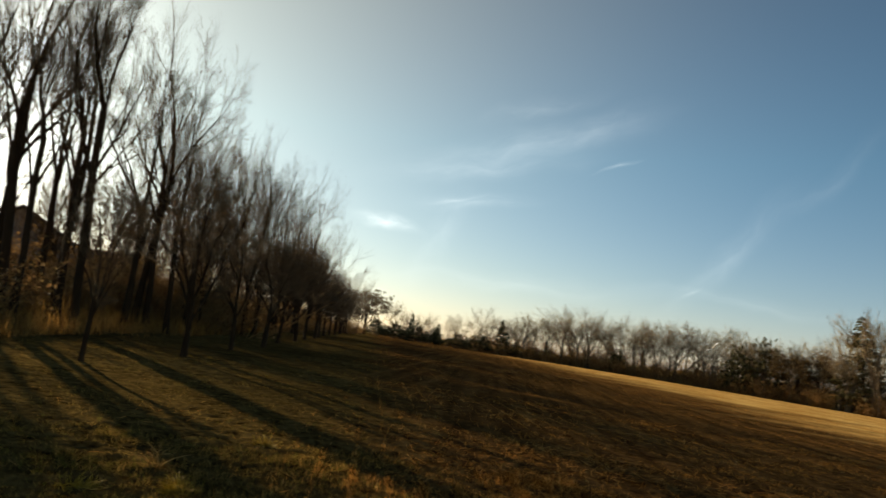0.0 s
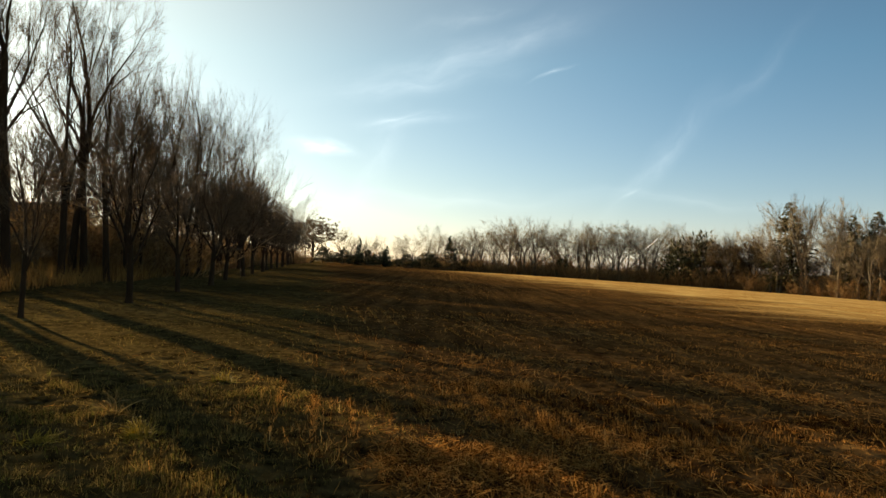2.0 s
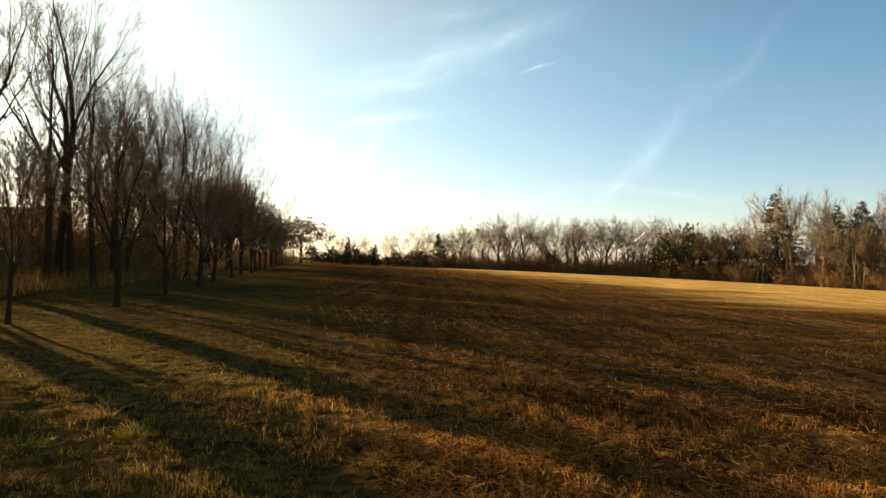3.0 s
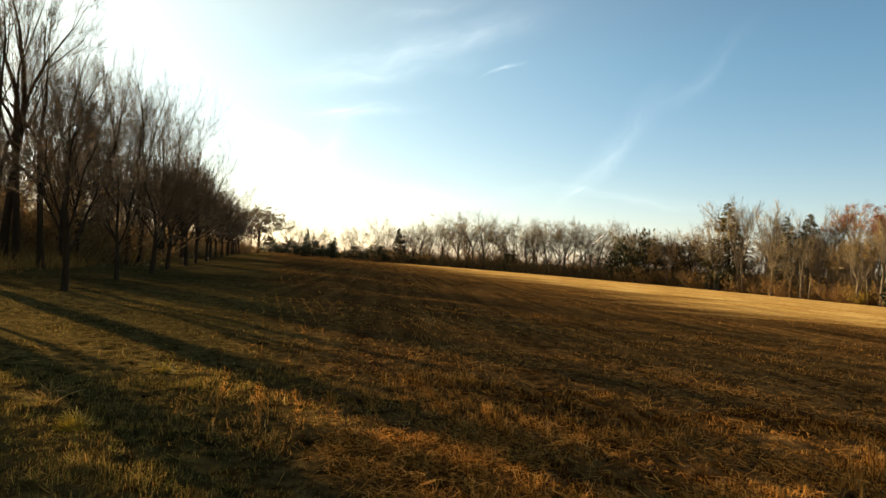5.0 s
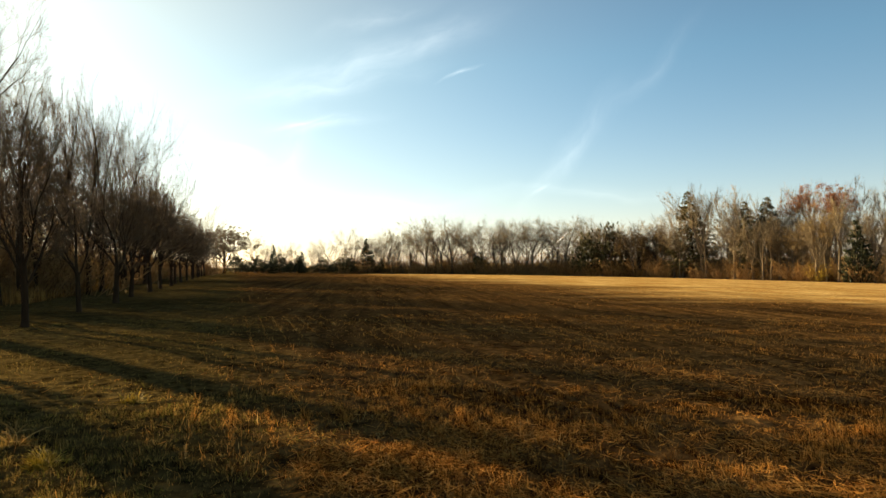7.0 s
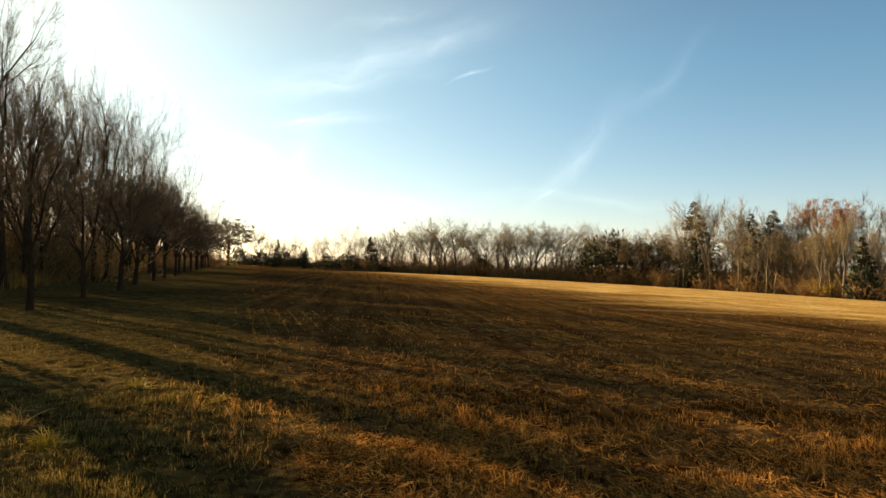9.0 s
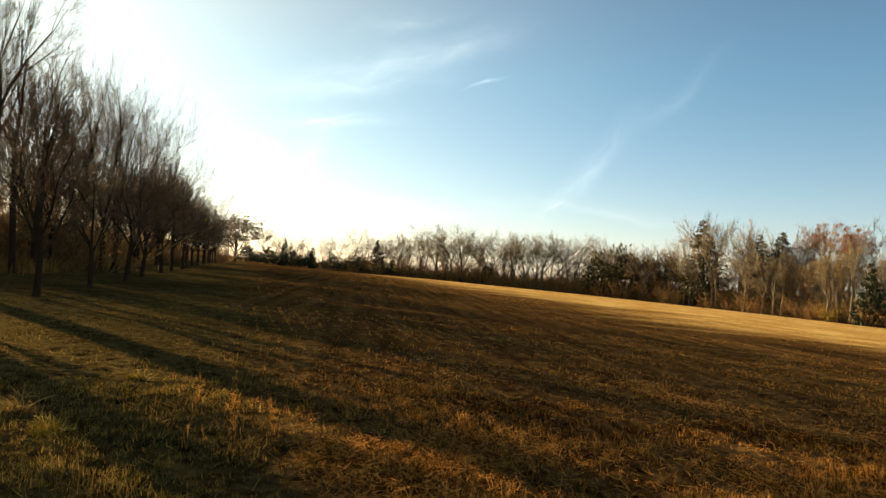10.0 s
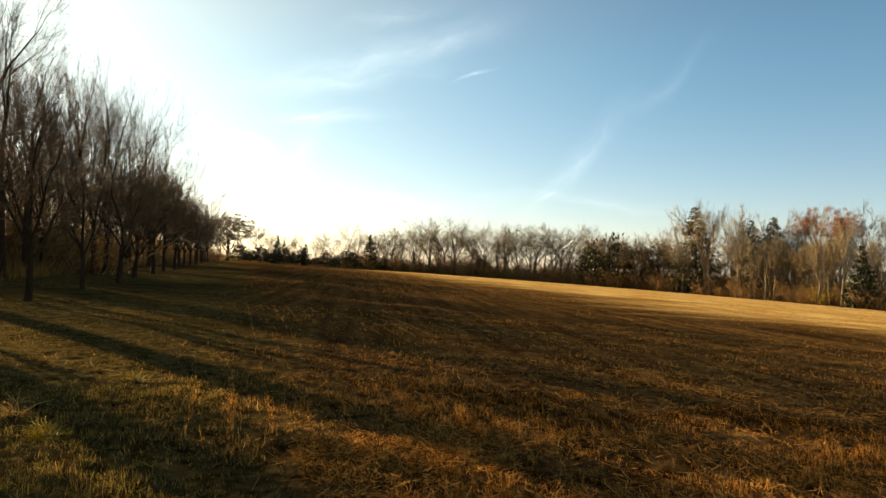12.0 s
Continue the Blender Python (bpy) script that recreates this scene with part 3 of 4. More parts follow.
def blades(name, label, x, y, height, width, lean, mat, seed, category="grass"):
    """Upright or leaning stalks as slim three-sided spikes, all in one mesh."""
    rng = np.random.default_rng(seed)
    n = len(x)
    z = ground_z(x, y) - 0.01
    start = np.stack([x, y, z], 1)
    a = rng.uniform(0, 2 * np.pi, n)
    t = np.abs(rng.normal(size=n)) * lean
    d = np.stack([np.cos(a) * np.sin(t), np.sin(a) * np.sin(t), np.cos(t)], 1)
    s = np.cross(d, rng.normal(size=d.shape))
    s /= np.linalg.norm(s, axis=1, keepdims=True)
    tip = start + d * height[:, None]
    u = np.cross(d, s)
    mid = start + d * height[:, None] * 0.55 + u * (height * 0.06)[:, None]
    v = np.stack([start - s * width[:, None], start + s * width[:, None], mid + s * width[:, None] * 0.8, mid - s * width[:, None] * 0.8, tip], 1)
    k = np.arange(n)[:, None] * 5
    me = raw_mesh(name, v.reshape(-1, 3), k + [3, 2, 4], k + [0, 1, 2, 3])
    me.materials.append(mat)
    ob = new(name, me)
    return tagged(ob, label, category, kind="stuff")


def scatter(rng, n, r0, r1, az0, az1, power=1.0):
    """Places in a sector, azimuth in degrees from +y towards +x."""
    r = np.sqrt(rng.uniform(r0 ** 2, r1 ** 2, n)) if power == 1.0 else r0 + (r1 - r0) * rng.uniform(0, 1, n) ** power
    a = np.radians(rng.uniform(az0, az1, n))
    return r * np.sin(a), r * np.cos(a)


def patchy(x, y, scale):
    """A smooth field between 0 and 1 with patches about scale metres wide, longer across the view."""
    x, y = x / scale * 0.6, y / scale
    f = np.sin(x * 1.7 + 1.3 * np.sin(y * 0.9) + 0.6 * np.sin(x * 3.1 + y)) + np.sin(y * 2.1 + 1.7 * np.sin(x * 1.1 + 2) + 0.5 * np.sin(y * 3.7 - x))
    return np.clip(f / 3.2 + 0.5, 0, 1)


def clumped(rng, x, y, scale, keep):
    """Thins places out into patches."""
    ok = rng.uniform(0, 1, len(x)) < keep + (1 - keep) * patchy(x, y, scale) ** 1.5
    return x[ok], y[ok]


def field_cover():
    rng = np.random.default_rng(11)
    xs, ys = [], []
    for n, r0, r1, a0, a1 in ((330000, 3.0, 9, -38, 50), (190000, 9, 22, -36, 48), (70000, 22, 50, -32, 46), (60000, 50, 125, -16, 44), (16000, 0.4, 9, 50, 322)):
        x, y = scatter(rng, n, r0, r1, a0, a1)
        x, y = clumped(rng, x, y, 0.35 if r1 < 30 else 1.2, 0.22)
        xs.append(x), ys.append(y)
    x, y = np.concatenate(xs), np.concatenate(ys)
    inside = np.hypot(x, y) < np.interp(np.degrees(np.arctan2(x, y)), [-16, -11, 7, 17, 25, 33, 40, 46, 50], [150, 150, 130, 118, 108, 96, 88, 80, 70]) - 2
    x, y = x[inside], y[inside]
    r = np.hypot(x, y)
    off = x - edge_of_grass(y) + rng.normal(size=len(x)) * 0.8
    field = off > 0
    grow = np.clip(r / 9, 1, 4) ** 0.5
    fx, fy, fr = x[field], y[field], grow[field]
    # stubble stands in drilled rows
    across = fx * math.cos(radians(10.5)) + fy * math.sin(radians(10.5))
    snap = np.round(across / 0.38) * 0.38 - across
    pull = np.where(rng.uniform(0, 1, len(fx)) < 0.6, 0.85, 0.0)
    fx, fy = fx + snap * pull * math.cos(radians(10.5)), fy + snap * pull * math.sin(radians(10.5))
    n = len(fx)
    # pale stalks gather in streaks and far off, painting in sunlight
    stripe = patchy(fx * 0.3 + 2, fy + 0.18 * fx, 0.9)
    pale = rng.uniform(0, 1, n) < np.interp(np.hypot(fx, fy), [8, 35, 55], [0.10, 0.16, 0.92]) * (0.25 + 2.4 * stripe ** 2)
    # dark stalks gather in bands, painting shadow onto the field
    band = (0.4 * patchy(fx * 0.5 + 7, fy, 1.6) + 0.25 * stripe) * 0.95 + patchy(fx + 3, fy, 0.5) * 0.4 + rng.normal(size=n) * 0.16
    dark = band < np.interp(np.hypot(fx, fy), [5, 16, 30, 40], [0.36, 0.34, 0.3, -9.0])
    tall = 0.35 + 1.0 * patchy(fx + 3, fy, 0.55)
    hgt = rng.uniform(0.03, 0.13, n) * tall * (0.8 + 0.25 * tussocks(fx, fy)) * np.interp(np.hypot(fx, fy), [8, 16], [1.0, 0.7])
    wid = rng.uniform(0.0014, 0.0036, n) * fr
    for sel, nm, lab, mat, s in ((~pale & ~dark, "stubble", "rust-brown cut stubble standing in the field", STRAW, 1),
                                 (dark, "weathered_stubble", "dark stubble painting shadow bands across the field", STRAW_SHADE, 5),
                                 (pale & ~dark, "straw_stalks", "pale stalks among the brown stubble, densest where sunlight is painted in", STRAW_PALE, 2)):
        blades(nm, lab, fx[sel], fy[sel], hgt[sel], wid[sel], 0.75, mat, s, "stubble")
    gx, gy, gr = x[~field], y[~field], grow[~field]
    n = len(gx)
    green = rng.uniform(0, 1, n) < 0.06 + 0.3 * patchy(gx, gy, 0.8)
    hgt = rng.uniform(0.025, 0.1, n) * (0.4 + 1.0 * patchy(gx, gy + 5, 0.5)) * (0.8 + 0.25 * tussocks(gx, gy)) * np.interp(np.hypot(gx, gy), [9, 18], [1.0, 0.75])
    wid = rng.uniform(0.0013, 0.0028, n) * gr
    for sel, nm, lab, mat, s in ((~green, "mown_grass", "short dry tan grass on the mown strip", GRASS, 3),
                                 (green, "green_grass", "short olive-green grass blades in the mown strip", GRASS_GREEN, 4)):
        blades(nm, lab, gx[sel], gy[sel], hgt[sel], wid[sel], 1.1, mat, s)
    # straw lying flat
    x, y = scatter(rng, 26000, 3.2, 12, -36, 50)
    x2, y2 = scatter(rng, 24000, 3.0, 6.8, -12, 48)
    # more straw close by, mostly golden, to stand in for sunlit ground
    x3, y3 = scatter(rng, 16000, 3.6, 5.7, -10, 46)
    x, y = np.r_[x, x2, x3], np.r_[y, y2, y3]
    x, y = clumped(rng, x, y, 0.6, 0.05)
    keep = rng.uniform(0, 1, len(x)) < np.where(x > edge_of_grass(y), 1.0, 0.06)
    x, y = x[keep], y[keep]
    n = len(x)
    a = rng.normal(size=n) * 0.7 - 0.18
    a += np.pi * (rng.uniform(0, 1, n) < 0.5)
    L = rng.uniform(0.03, 0.15, n) * (1 + 0.8 * (rng.uniform(0, 1, n) < 0.06))
    s = np.stack([x, y, ground_z(x, y) + rng.uniform(0.015, 0.07, n)], 1)
    e = s + np.stack([np.sin(a) * L, np.cos(a) * L, rng.normal(size=n) * 0.03], 1)
    half = rng.uniform(0, 1, n) < np.where(np.hypot(x, y) < 5.7, 0.6, 0.4)
    thick = np.repeat(rng.uniform(0.0011, 0.0024, (n, 1)), 2, 1) * np.clip(np.hypot(x, y) / 9, 1, 2)[:, None]
    for sel, label, mat in ((half, "loose golden cut straw lying on the field", STRAW_GOLD), (~half, "loose brown cut straw lying on the field", STRAW)):
        w = Wood()
        w.tubes(np.stack([s, e], 1)[sel], thick[sel], 3)
        me = w.mesh("straw_litter")
        me.materials.append(mat)
        tagged(new("straw_litter", me), label, "straw", kind="stuff")


field_cover()

# ---- trees ----


class Kind:
    """A few prototypes of one kind; the first use of each places the prototype itself."""

    def __init__(self, *protos):
        self.protos, self.free = protos, list(protos)
        self.turns = np.random.default_rng(len(protos) * 7 + 1)
        self.count = 0

    def put(self, x, y, scale=1.0, squash=1.0, lean=0.0, turn=None, label=""):
        proto = self.protos[self.count % len(self.protos)]
        self.count += 1
        turn = float(self.turns.uniform(0, 360)) if turn is None else turn
        m = (Matrix.Translation(on_ground(x, y, 0.04)) @ Matrix.Rotation(radians(turn), 4, "Z") @ Matrix.Rotation(radians(lean), 4, "X")
             @ Matrix.Diagonal((scale * squash, scale * squash, scale, 1)))
        if proto in self.free:
            self.free.remove(proto)
            proto.matrix_basis = m
            ob = proto
        else:
            ob = proto.copy()
            scene.collection.objects.link(ob)
            ob.matrix_basis = m
            for child in proto.children:
                c = child.copy()
                scene.collection.objects.link(c)
                c.parent = ob
        if label:
            tagged(ob, label)
        return ob


ROW_LABEL = "young leafless tree with forked limbs in a planted row"
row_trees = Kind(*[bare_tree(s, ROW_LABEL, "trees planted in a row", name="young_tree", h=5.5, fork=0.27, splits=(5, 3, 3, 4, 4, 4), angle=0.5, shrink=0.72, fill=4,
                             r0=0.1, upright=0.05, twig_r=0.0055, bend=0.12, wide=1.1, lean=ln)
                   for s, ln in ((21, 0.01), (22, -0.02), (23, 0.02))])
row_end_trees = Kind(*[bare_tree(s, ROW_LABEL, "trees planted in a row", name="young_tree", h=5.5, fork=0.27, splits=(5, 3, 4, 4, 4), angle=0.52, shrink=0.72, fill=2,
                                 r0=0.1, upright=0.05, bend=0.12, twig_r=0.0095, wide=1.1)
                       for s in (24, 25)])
TALL_LABEL = "tall leafless woodland tree with fine ascending twigs"
tall_trees = Kind(*[bare_tree(s, TALL_LABEL, "bare trees behind the row", h=14.0, fork=fk, splits=(4, 3, 3, 4, 4, 3), angle=0.42, shrink=0.76, fill=2,
                              r0=0.185, upright=0.07, twig_r=0.0043, bend=0.11, lean=ln)
                    for s, fk, ln in ((31, 0.2, 0.03), (32, 0.26, -0.04), (33, 0.15, 0.0))])
clump_trees = Kind(*[bare_tree(s, "tall straight-trunked leafless tree in a close clump", "bare trees behind the row", h=15.0, fork=fk, splits=(4, 3, 3, 4, 4, 4), angle=0.47,
                               shrink=0.76, fill=2, r0=0.2, upright=0.07, twig_r=0.0046, bend=0.12, lean=ln)
                     for s, fk, ln in ((131, 0.44, 0.02), (132, 0.38, -0.02), (133, 0.48, 0.0))])
mass_trees = Kind(*[bare_tree(s, "leafless tree in a dense bare wood", "bare trees behind the row", h=11.0, fork=fk, splits=(4, 3, 3, 4, 4), angle=0.42, shrink=0.76, fill=2,
                              r0=0.14, upright=0.07, twig_r=0.011, bend=0.1)
                    for s, fk in ((34, 0.17), (35, 0.22), (36, 0.13))])
FAR_LABEL = "distant leafless tree with a hazy rounded crown of twigs"
FAR_SHAPE = dict(h=12.0, splits=(4, 3, 3, 4, 5), shrink=0.77, fill=2, r0=0.19, upright=0.03, twig_r=0.012, bend=0.12)
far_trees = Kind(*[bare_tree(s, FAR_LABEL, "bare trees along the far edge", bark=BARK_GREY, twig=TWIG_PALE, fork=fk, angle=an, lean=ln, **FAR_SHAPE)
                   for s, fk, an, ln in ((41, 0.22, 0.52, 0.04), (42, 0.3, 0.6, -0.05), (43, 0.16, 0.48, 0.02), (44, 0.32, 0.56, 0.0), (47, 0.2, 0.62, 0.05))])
edge_trees = Kind(*[bare_tree(s, "leafless tree at the wood's edge, bark painted pale for side light", "bare trees along the far edge", bark=BARK_SUNLIT, twig=TWIG_PALE, fork=fk, angle=an, lean=ln,
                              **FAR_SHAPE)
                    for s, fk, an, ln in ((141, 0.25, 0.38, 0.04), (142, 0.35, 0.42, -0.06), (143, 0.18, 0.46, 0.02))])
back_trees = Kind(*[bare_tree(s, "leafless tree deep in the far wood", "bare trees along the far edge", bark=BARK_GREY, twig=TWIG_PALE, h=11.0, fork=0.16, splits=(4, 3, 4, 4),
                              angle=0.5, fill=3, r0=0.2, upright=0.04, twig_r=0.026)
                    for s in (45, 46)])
russet_trees = Kind(bare_tree(51, "tree still holding russet-red autumn leaves", "leafy trees at the wood's edge", name="leafy_tree", bark=BARK_SUNLIT, twig=TWIG_PALE,
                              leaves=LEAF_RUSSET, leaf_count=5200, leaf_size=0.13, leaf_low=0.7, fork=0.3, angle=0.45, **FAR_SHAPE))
tan_trees = Kind(bare_tree(52, "tree with thin tan and orange leaves", "leafy trees at the wood's edge", name="leafy_tree", bark=BARK_SUNLIT, twig=TWIG_PALE,
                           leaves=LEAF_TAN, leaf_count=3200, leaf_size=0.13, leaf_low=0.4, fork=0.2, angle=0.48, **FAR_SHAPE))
brown_trees = Kind(bare_tree(53, "round-headed oak with withered brown leaves", "leafy trees at the wood's edge", name="leafy_tree",
                             leaves=LEAF_BROWN, leaf_count=9000, leaf_size=0.18, leaf_low=0.3, h=10.0, fork=0.22, splits=(5, 3, 3, 4, 4), angle=0.75, shrink=0.76,
                             fill=1, r0=0.24, upright=0.01, twig_r=0.014, bend=0.16))
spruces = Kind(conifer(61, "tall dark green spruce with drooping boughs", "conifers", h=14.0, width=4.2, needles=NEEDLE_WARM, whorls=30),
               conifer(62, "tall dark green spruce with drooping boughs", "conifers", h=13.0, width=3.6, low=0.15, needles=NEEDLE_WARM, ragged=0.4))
cedars = Kind(conifer(63, "dark green cedar at the field's edge", "conifers", h=6.0, width=1.9, low=0.02, droop=0.1, whorls=16, name="cedar"),
              conifer(64, "broad dark evergreen at the field's edge", "conifers", h=5.0, width=2.4, low=0.02, droop=0.05, whorls=15, name="cedar", ragged=0.4))
bushes = Kind(evergreen_bush(81, "rounded dark evergreen bush at the field's edge", "conifers"), evergreen_bush(82, "rounded dark evergreen bush at the field's edge", "conifers", h=3.6, width=2.6))
shrubs = Kind(shrub(71, "leafless brown thicket shrub", "undergrowth", stems=30, twigs=10), shrub(72, "leafless brown thicket shrub", "undergrowth", h=2.6, spread=0.5, stems=30, twigs=10))
leafy_shrubs = Kind(shrub(73, "thicket shrub with orange-brown withered leaves", "undergrowth", leaves=LEAF_TAN, leaf_count=450, stems=20, twigs=9),
                    shrub(74, "thicket shrub with orange-brown withered leaves", "undergrowth", leaves=LEAF_BROWN, leaf_count=550, stems=20, twigs=9))
far_shrubs = Kind(shrub(75, "brown brush along the wood's edge", "brush at the wood's edge", h=3.0, stems=26, twigs=8, twig_r=0.02),
                  shrub(76, "rust-brown brush with withered leaves along the wood's edge", "brush at the wood's edge", h=2.8, stems=22, twigs=8, twig_r=0.02,
                        leaves=LEAF_BROWN, leaf_count=1000, leaf_size=0.14),
                  shrub(77, "tan brush with withered leaves along the wood's edge", "brush at the wood's edge", h=2.5, stems=22, twigs=8, twig_r=0.02,
                        leaves=LEAF_TAN, leaf_count=900, leaf_size=0.14))
yellow_shrub = Kind(shrub(78, "small bush with bright yellow leaves", "brush at the wood's edge", h=2.6, stems=20, twigs=8, twig_r=0.012,
                          leaves=LEAF_YELLOW, leaf_count=700, leaf_size=0.15))

rng = np.random.default_rng(5)

# the planted row
row_trees.put(-8.75, 14.1, 0.85, 0.62, turn=40)
for i in range(15):
    y = 19.0 + 5.75 * i + (0.3 * rng.normal() if i > 5 else 0)
    (row_trees if i < 4 else row_end_trees).put(row_x(y) + 0.15 * rng.normal(), y, float(rng.uniform(0.95, 1.12)), 0.82 if i < 2 else 1.1)

# tall clump close by, then the wood behind the row
# spots chosen for their shadow bands; the leftmost are unseen, added as shade
for x, y, s in ((-17.4, 22.6, 1.1), (-20.1, 25.4, 1.2), (-15.0, 23.2, 1.0), (-18.6, 27.2, 1.1), (-19.3, 22.1, 1.0), (-16.0, 21.5, 0.8), (-16.8, 30.5, 1.1), (-21.6, 30.2, 1.1), (-17.0, 25.2, 0.95), (-24.4, 27.4, 1.1)):
    clump_trees.put(x, y, s, 0.7)
# the last two stand out of view, added to shade the near left ground
for x, y, s in ((-15.0, 39.5, 0.93), (-17.0, 41.0, 1.0), (-16.4, 36.5, 0.83), (-15.6, 43.0, 0.93), (-17.4, 46.0, 0.96), (-16.6, 49.5, 0.9), (-19.0, 44.0, 0.96), (-20.5, 51.0, 0.95),
                (-18.2, 38.0, 0.95), (-19.5, 40.5, 0.9), (-18.6, 56.0, 1.08), (-18.3, 60.0, 1.1), (-19.4, 64.5, 1.0), (-20.6, 69.0, 0.95), (-21.0, 74.0, 0.9), (-20.3, 24.4, 0.9), (-21.6, 24.8, 1.0)):
    tall_trees.put(x, y, s, 0.72)
for b, r, s in ((-29.5, 31, 0.85), (-28.0, 34.5, 0.9), (-26.5, 33, 0.8), (-25.2, 36, 0.78)):
    clump_trees.put(r * math.sin(radians(b)), r * math.cos(radians(b)), s, 0.75)
depths = np.random.default_rng(55)
for _ in range(5):
    b, r = radians(float(depths.uniform(-39, -23))), float(depths.uniform(41, 60))
    mass_trees.put(r * math.sin(b), r * math.cos(b), float(depths.uniform(0.7, 0.9)), 0.9)
for _ in range(7):
    y = float(depths.uniform(46, 80))
    mass_trees.put(row_x(y) - float(depths.uniform(2.8, 8)), y, float(depths.uniform(0.66, 0.9)), 0.85)
for _ in range(5):
    y = float(rng.uniform(36, 60))
    mass_trees.put(row_x(y) - float(rng.uniform(4.5, 14)), y, float(rng.uniform(0.9, 1.15)), 0.9)
for _ in range(19):
    y = float(rng.uniform(48, 112))
    x = row_x(y) - 3.5 - float(rng.uniform(0, 1)) ** 1.3 * 14
    mass_trees.put(x, y, float(rng.uniform(0.85, 1.22)), 1.0)
for _ in range(15):
    y = float(rng.uniform(62, 106))
    mass_trees.put(row_x(y) - float(rng.uniform(3.2, 9)), y, float(rng.uniform(0.9, 1.18)), 1.0)
for _ in range(17):
    y = float(rng.uniform(104, 150))
    mass_trees.put(row_x(y) - float(rng.uniform(-0.5, 9)), y, float(rng.uniform(0.8, 1.1)), 1.1)
for _ in range(4):
    y = float(rng.uniform(34, 48))
    x = row_x(y) - float(rng.uniform(14, 34))
    mass_trees.put(x, y, float(rng.uniform(0.9, 1.3)))

# undergrowth of that wood
for _ in range(75):
    y = float(rng.uniform(10, 95))
    x = row_x(y) - float(rng.uniform(4.5, 14)) - (2.0 if y < 32 else 0)
    (shrubs if rng.uniform() < 0.6 else leafy_shrubs).put(x, y, float(rng.uniform(0.7, 1.4)), 1.2)

y = rng.uniform(12, 150, 130)
thicket("undergrowth", "deep brown thicket of stems and withered leaves under the bare wood", row_x(y) - rng.uniform(8, 18, 130), y, rng.uniform(1.4, 2.7, 130) * np.where(y > 60, 1.7, 1.0), BRUSH, 91, leaf=0.2, leafy=1.0)
y = rng.uniform(13, 62, 110)
thicket("undergrowth", "tall tangled brown brush beneath the bare wood", row_x(y) - rng.uniform(7, 19, 110) - np.where(y < 30, 2.0, 0), y, rng.uniform(1.6, 3.2, 110), BRUSH, 94, leafy=0.9)
y = rng.uniform(34, 112, 120)
thicket("undergrowth", "brown brush and saplings close behind the planted row", row_x(y) - 2.6 - rng.uniform(0, 1, 120) ** 1.4 * 9 - np.where(y < 48, 2.5, 0), y, rng.uniform(0.7, 1.9, 120) * np.where(y > 60, 1.5, 1.0), BRUSH, 96, twig_r=0.014, leafy=0.9)
for x, y in ((-21.5, 36.5), (-23.5, 41.0), (-24.5, 45.0), (-26.5, 48.5)):
    mass_trees.put(x, y, float(rng.uniform(0.75, 1.0)), 1.0)
b, r = np.radians(depths.uniform(-42, -21, 80)), depths.uniform(37, 54, 80)
thicket("undergrowth", "brown tangle of brush and withered leaves deep in the bare wood", r * np.sin(b), r * np.cos(b), depths.uniform(2.4, 4.6, 80), BRUSH, 99, stems=18, twig_r=0.016, leaf=0.17, leafy=1.1)
y = rng.uniform(98, 155, 60)
thicket("undergrowth", "low brown thicket at the end of the planted row", row_x(y) - rng.uniform(-1.0, 12, 60), y, rng.uniform(1.6, 3.2, 60), BRUSH, 92, twig_r=0.02)

# ---- the far edge of the field ----
EDGE = [(-14.0, 150.0), (-11.0, 158.0), (-6.0, 150.0), (-2.0, 142.0), (7.0, 130.0), (17.0, 115.0), (25.5, 99.0), (33.5, 82.0), (39.5, 70.0), (46.0, 58.0), (60.0, 44.0)]


def edge_at(az, back=0.0):
    y = float(np.interp(az, [e[0] for e in EDGE], [e[1] for e in EDGE])) + back * 0.9
    return y * math.tan(radians(az)) + back * 0.45, y


def far_put(kind, az, top, back=2.0, h=12.0, squash=1.0, **more):
    """Places a tree by bearing, with its top at the given elevation."""
    x, y = edge_at(az, back)
    ground = float(ground_z(np.float64(x), np.float64(y)))
    height = 1.6 + math.tan(radians(top)) * math.hypot(x, y) - ground
    return kind.put(x, y, height / h, squash, **more)


far_put(brown_trees, -11.2, 3.4, 0.0, 10.0, 1.3)
for az, top in ((-9.7, 2.6), (-9.1, 1.9), (-7.6, 2.0), (-6.6, 1.8), (-4.6, 2.0), (-2.0, 2.2), (-8.6, 2.1), (-5.2, 1.9), (-3.9, 2.2), (-2.7, 3.0), (-1.6, 2.5), (-0.5, 2.4)):
    far_put(far_trees, az, top, 6.0, 10.6, 1.0)
for az, top in ((0.9, 2.6), (1.7, 2.9), (2.6, 2.7), (3.4, 3.1), (4.6, 3.5), (5.5, 3.7), (6.3, 3.6), (7.2, 3.8), (8.1, 3.5), (8.8, 3.1), (10.4, 3.2), (11.2, 3.3),
                (12.1, 3.5), (13.0, 3.4), (13.8, 3.5), (14.6, 3.4), (15.5, 3.6), (16.4, 3.4), (17.3, 3.3), (18.0, 3.0)):
    far_put(far_trees, az, top, float(rng.uniform(1, 8)), 10.6, 1.2)
for az in np.arange(0.5, 19, 1.15):
    far_put(far_trees, float(az + depths.uniform(-0.3, 0.3)), float(np.interp(az, [0, 5, 8, 9.5, 19], [2.3, 3.1, 3.2, 2.7, 3.1]) + depths.uniform(-0.3, 0.3)), float(depths.uniform(2, 10)), 10.6, 1.1)
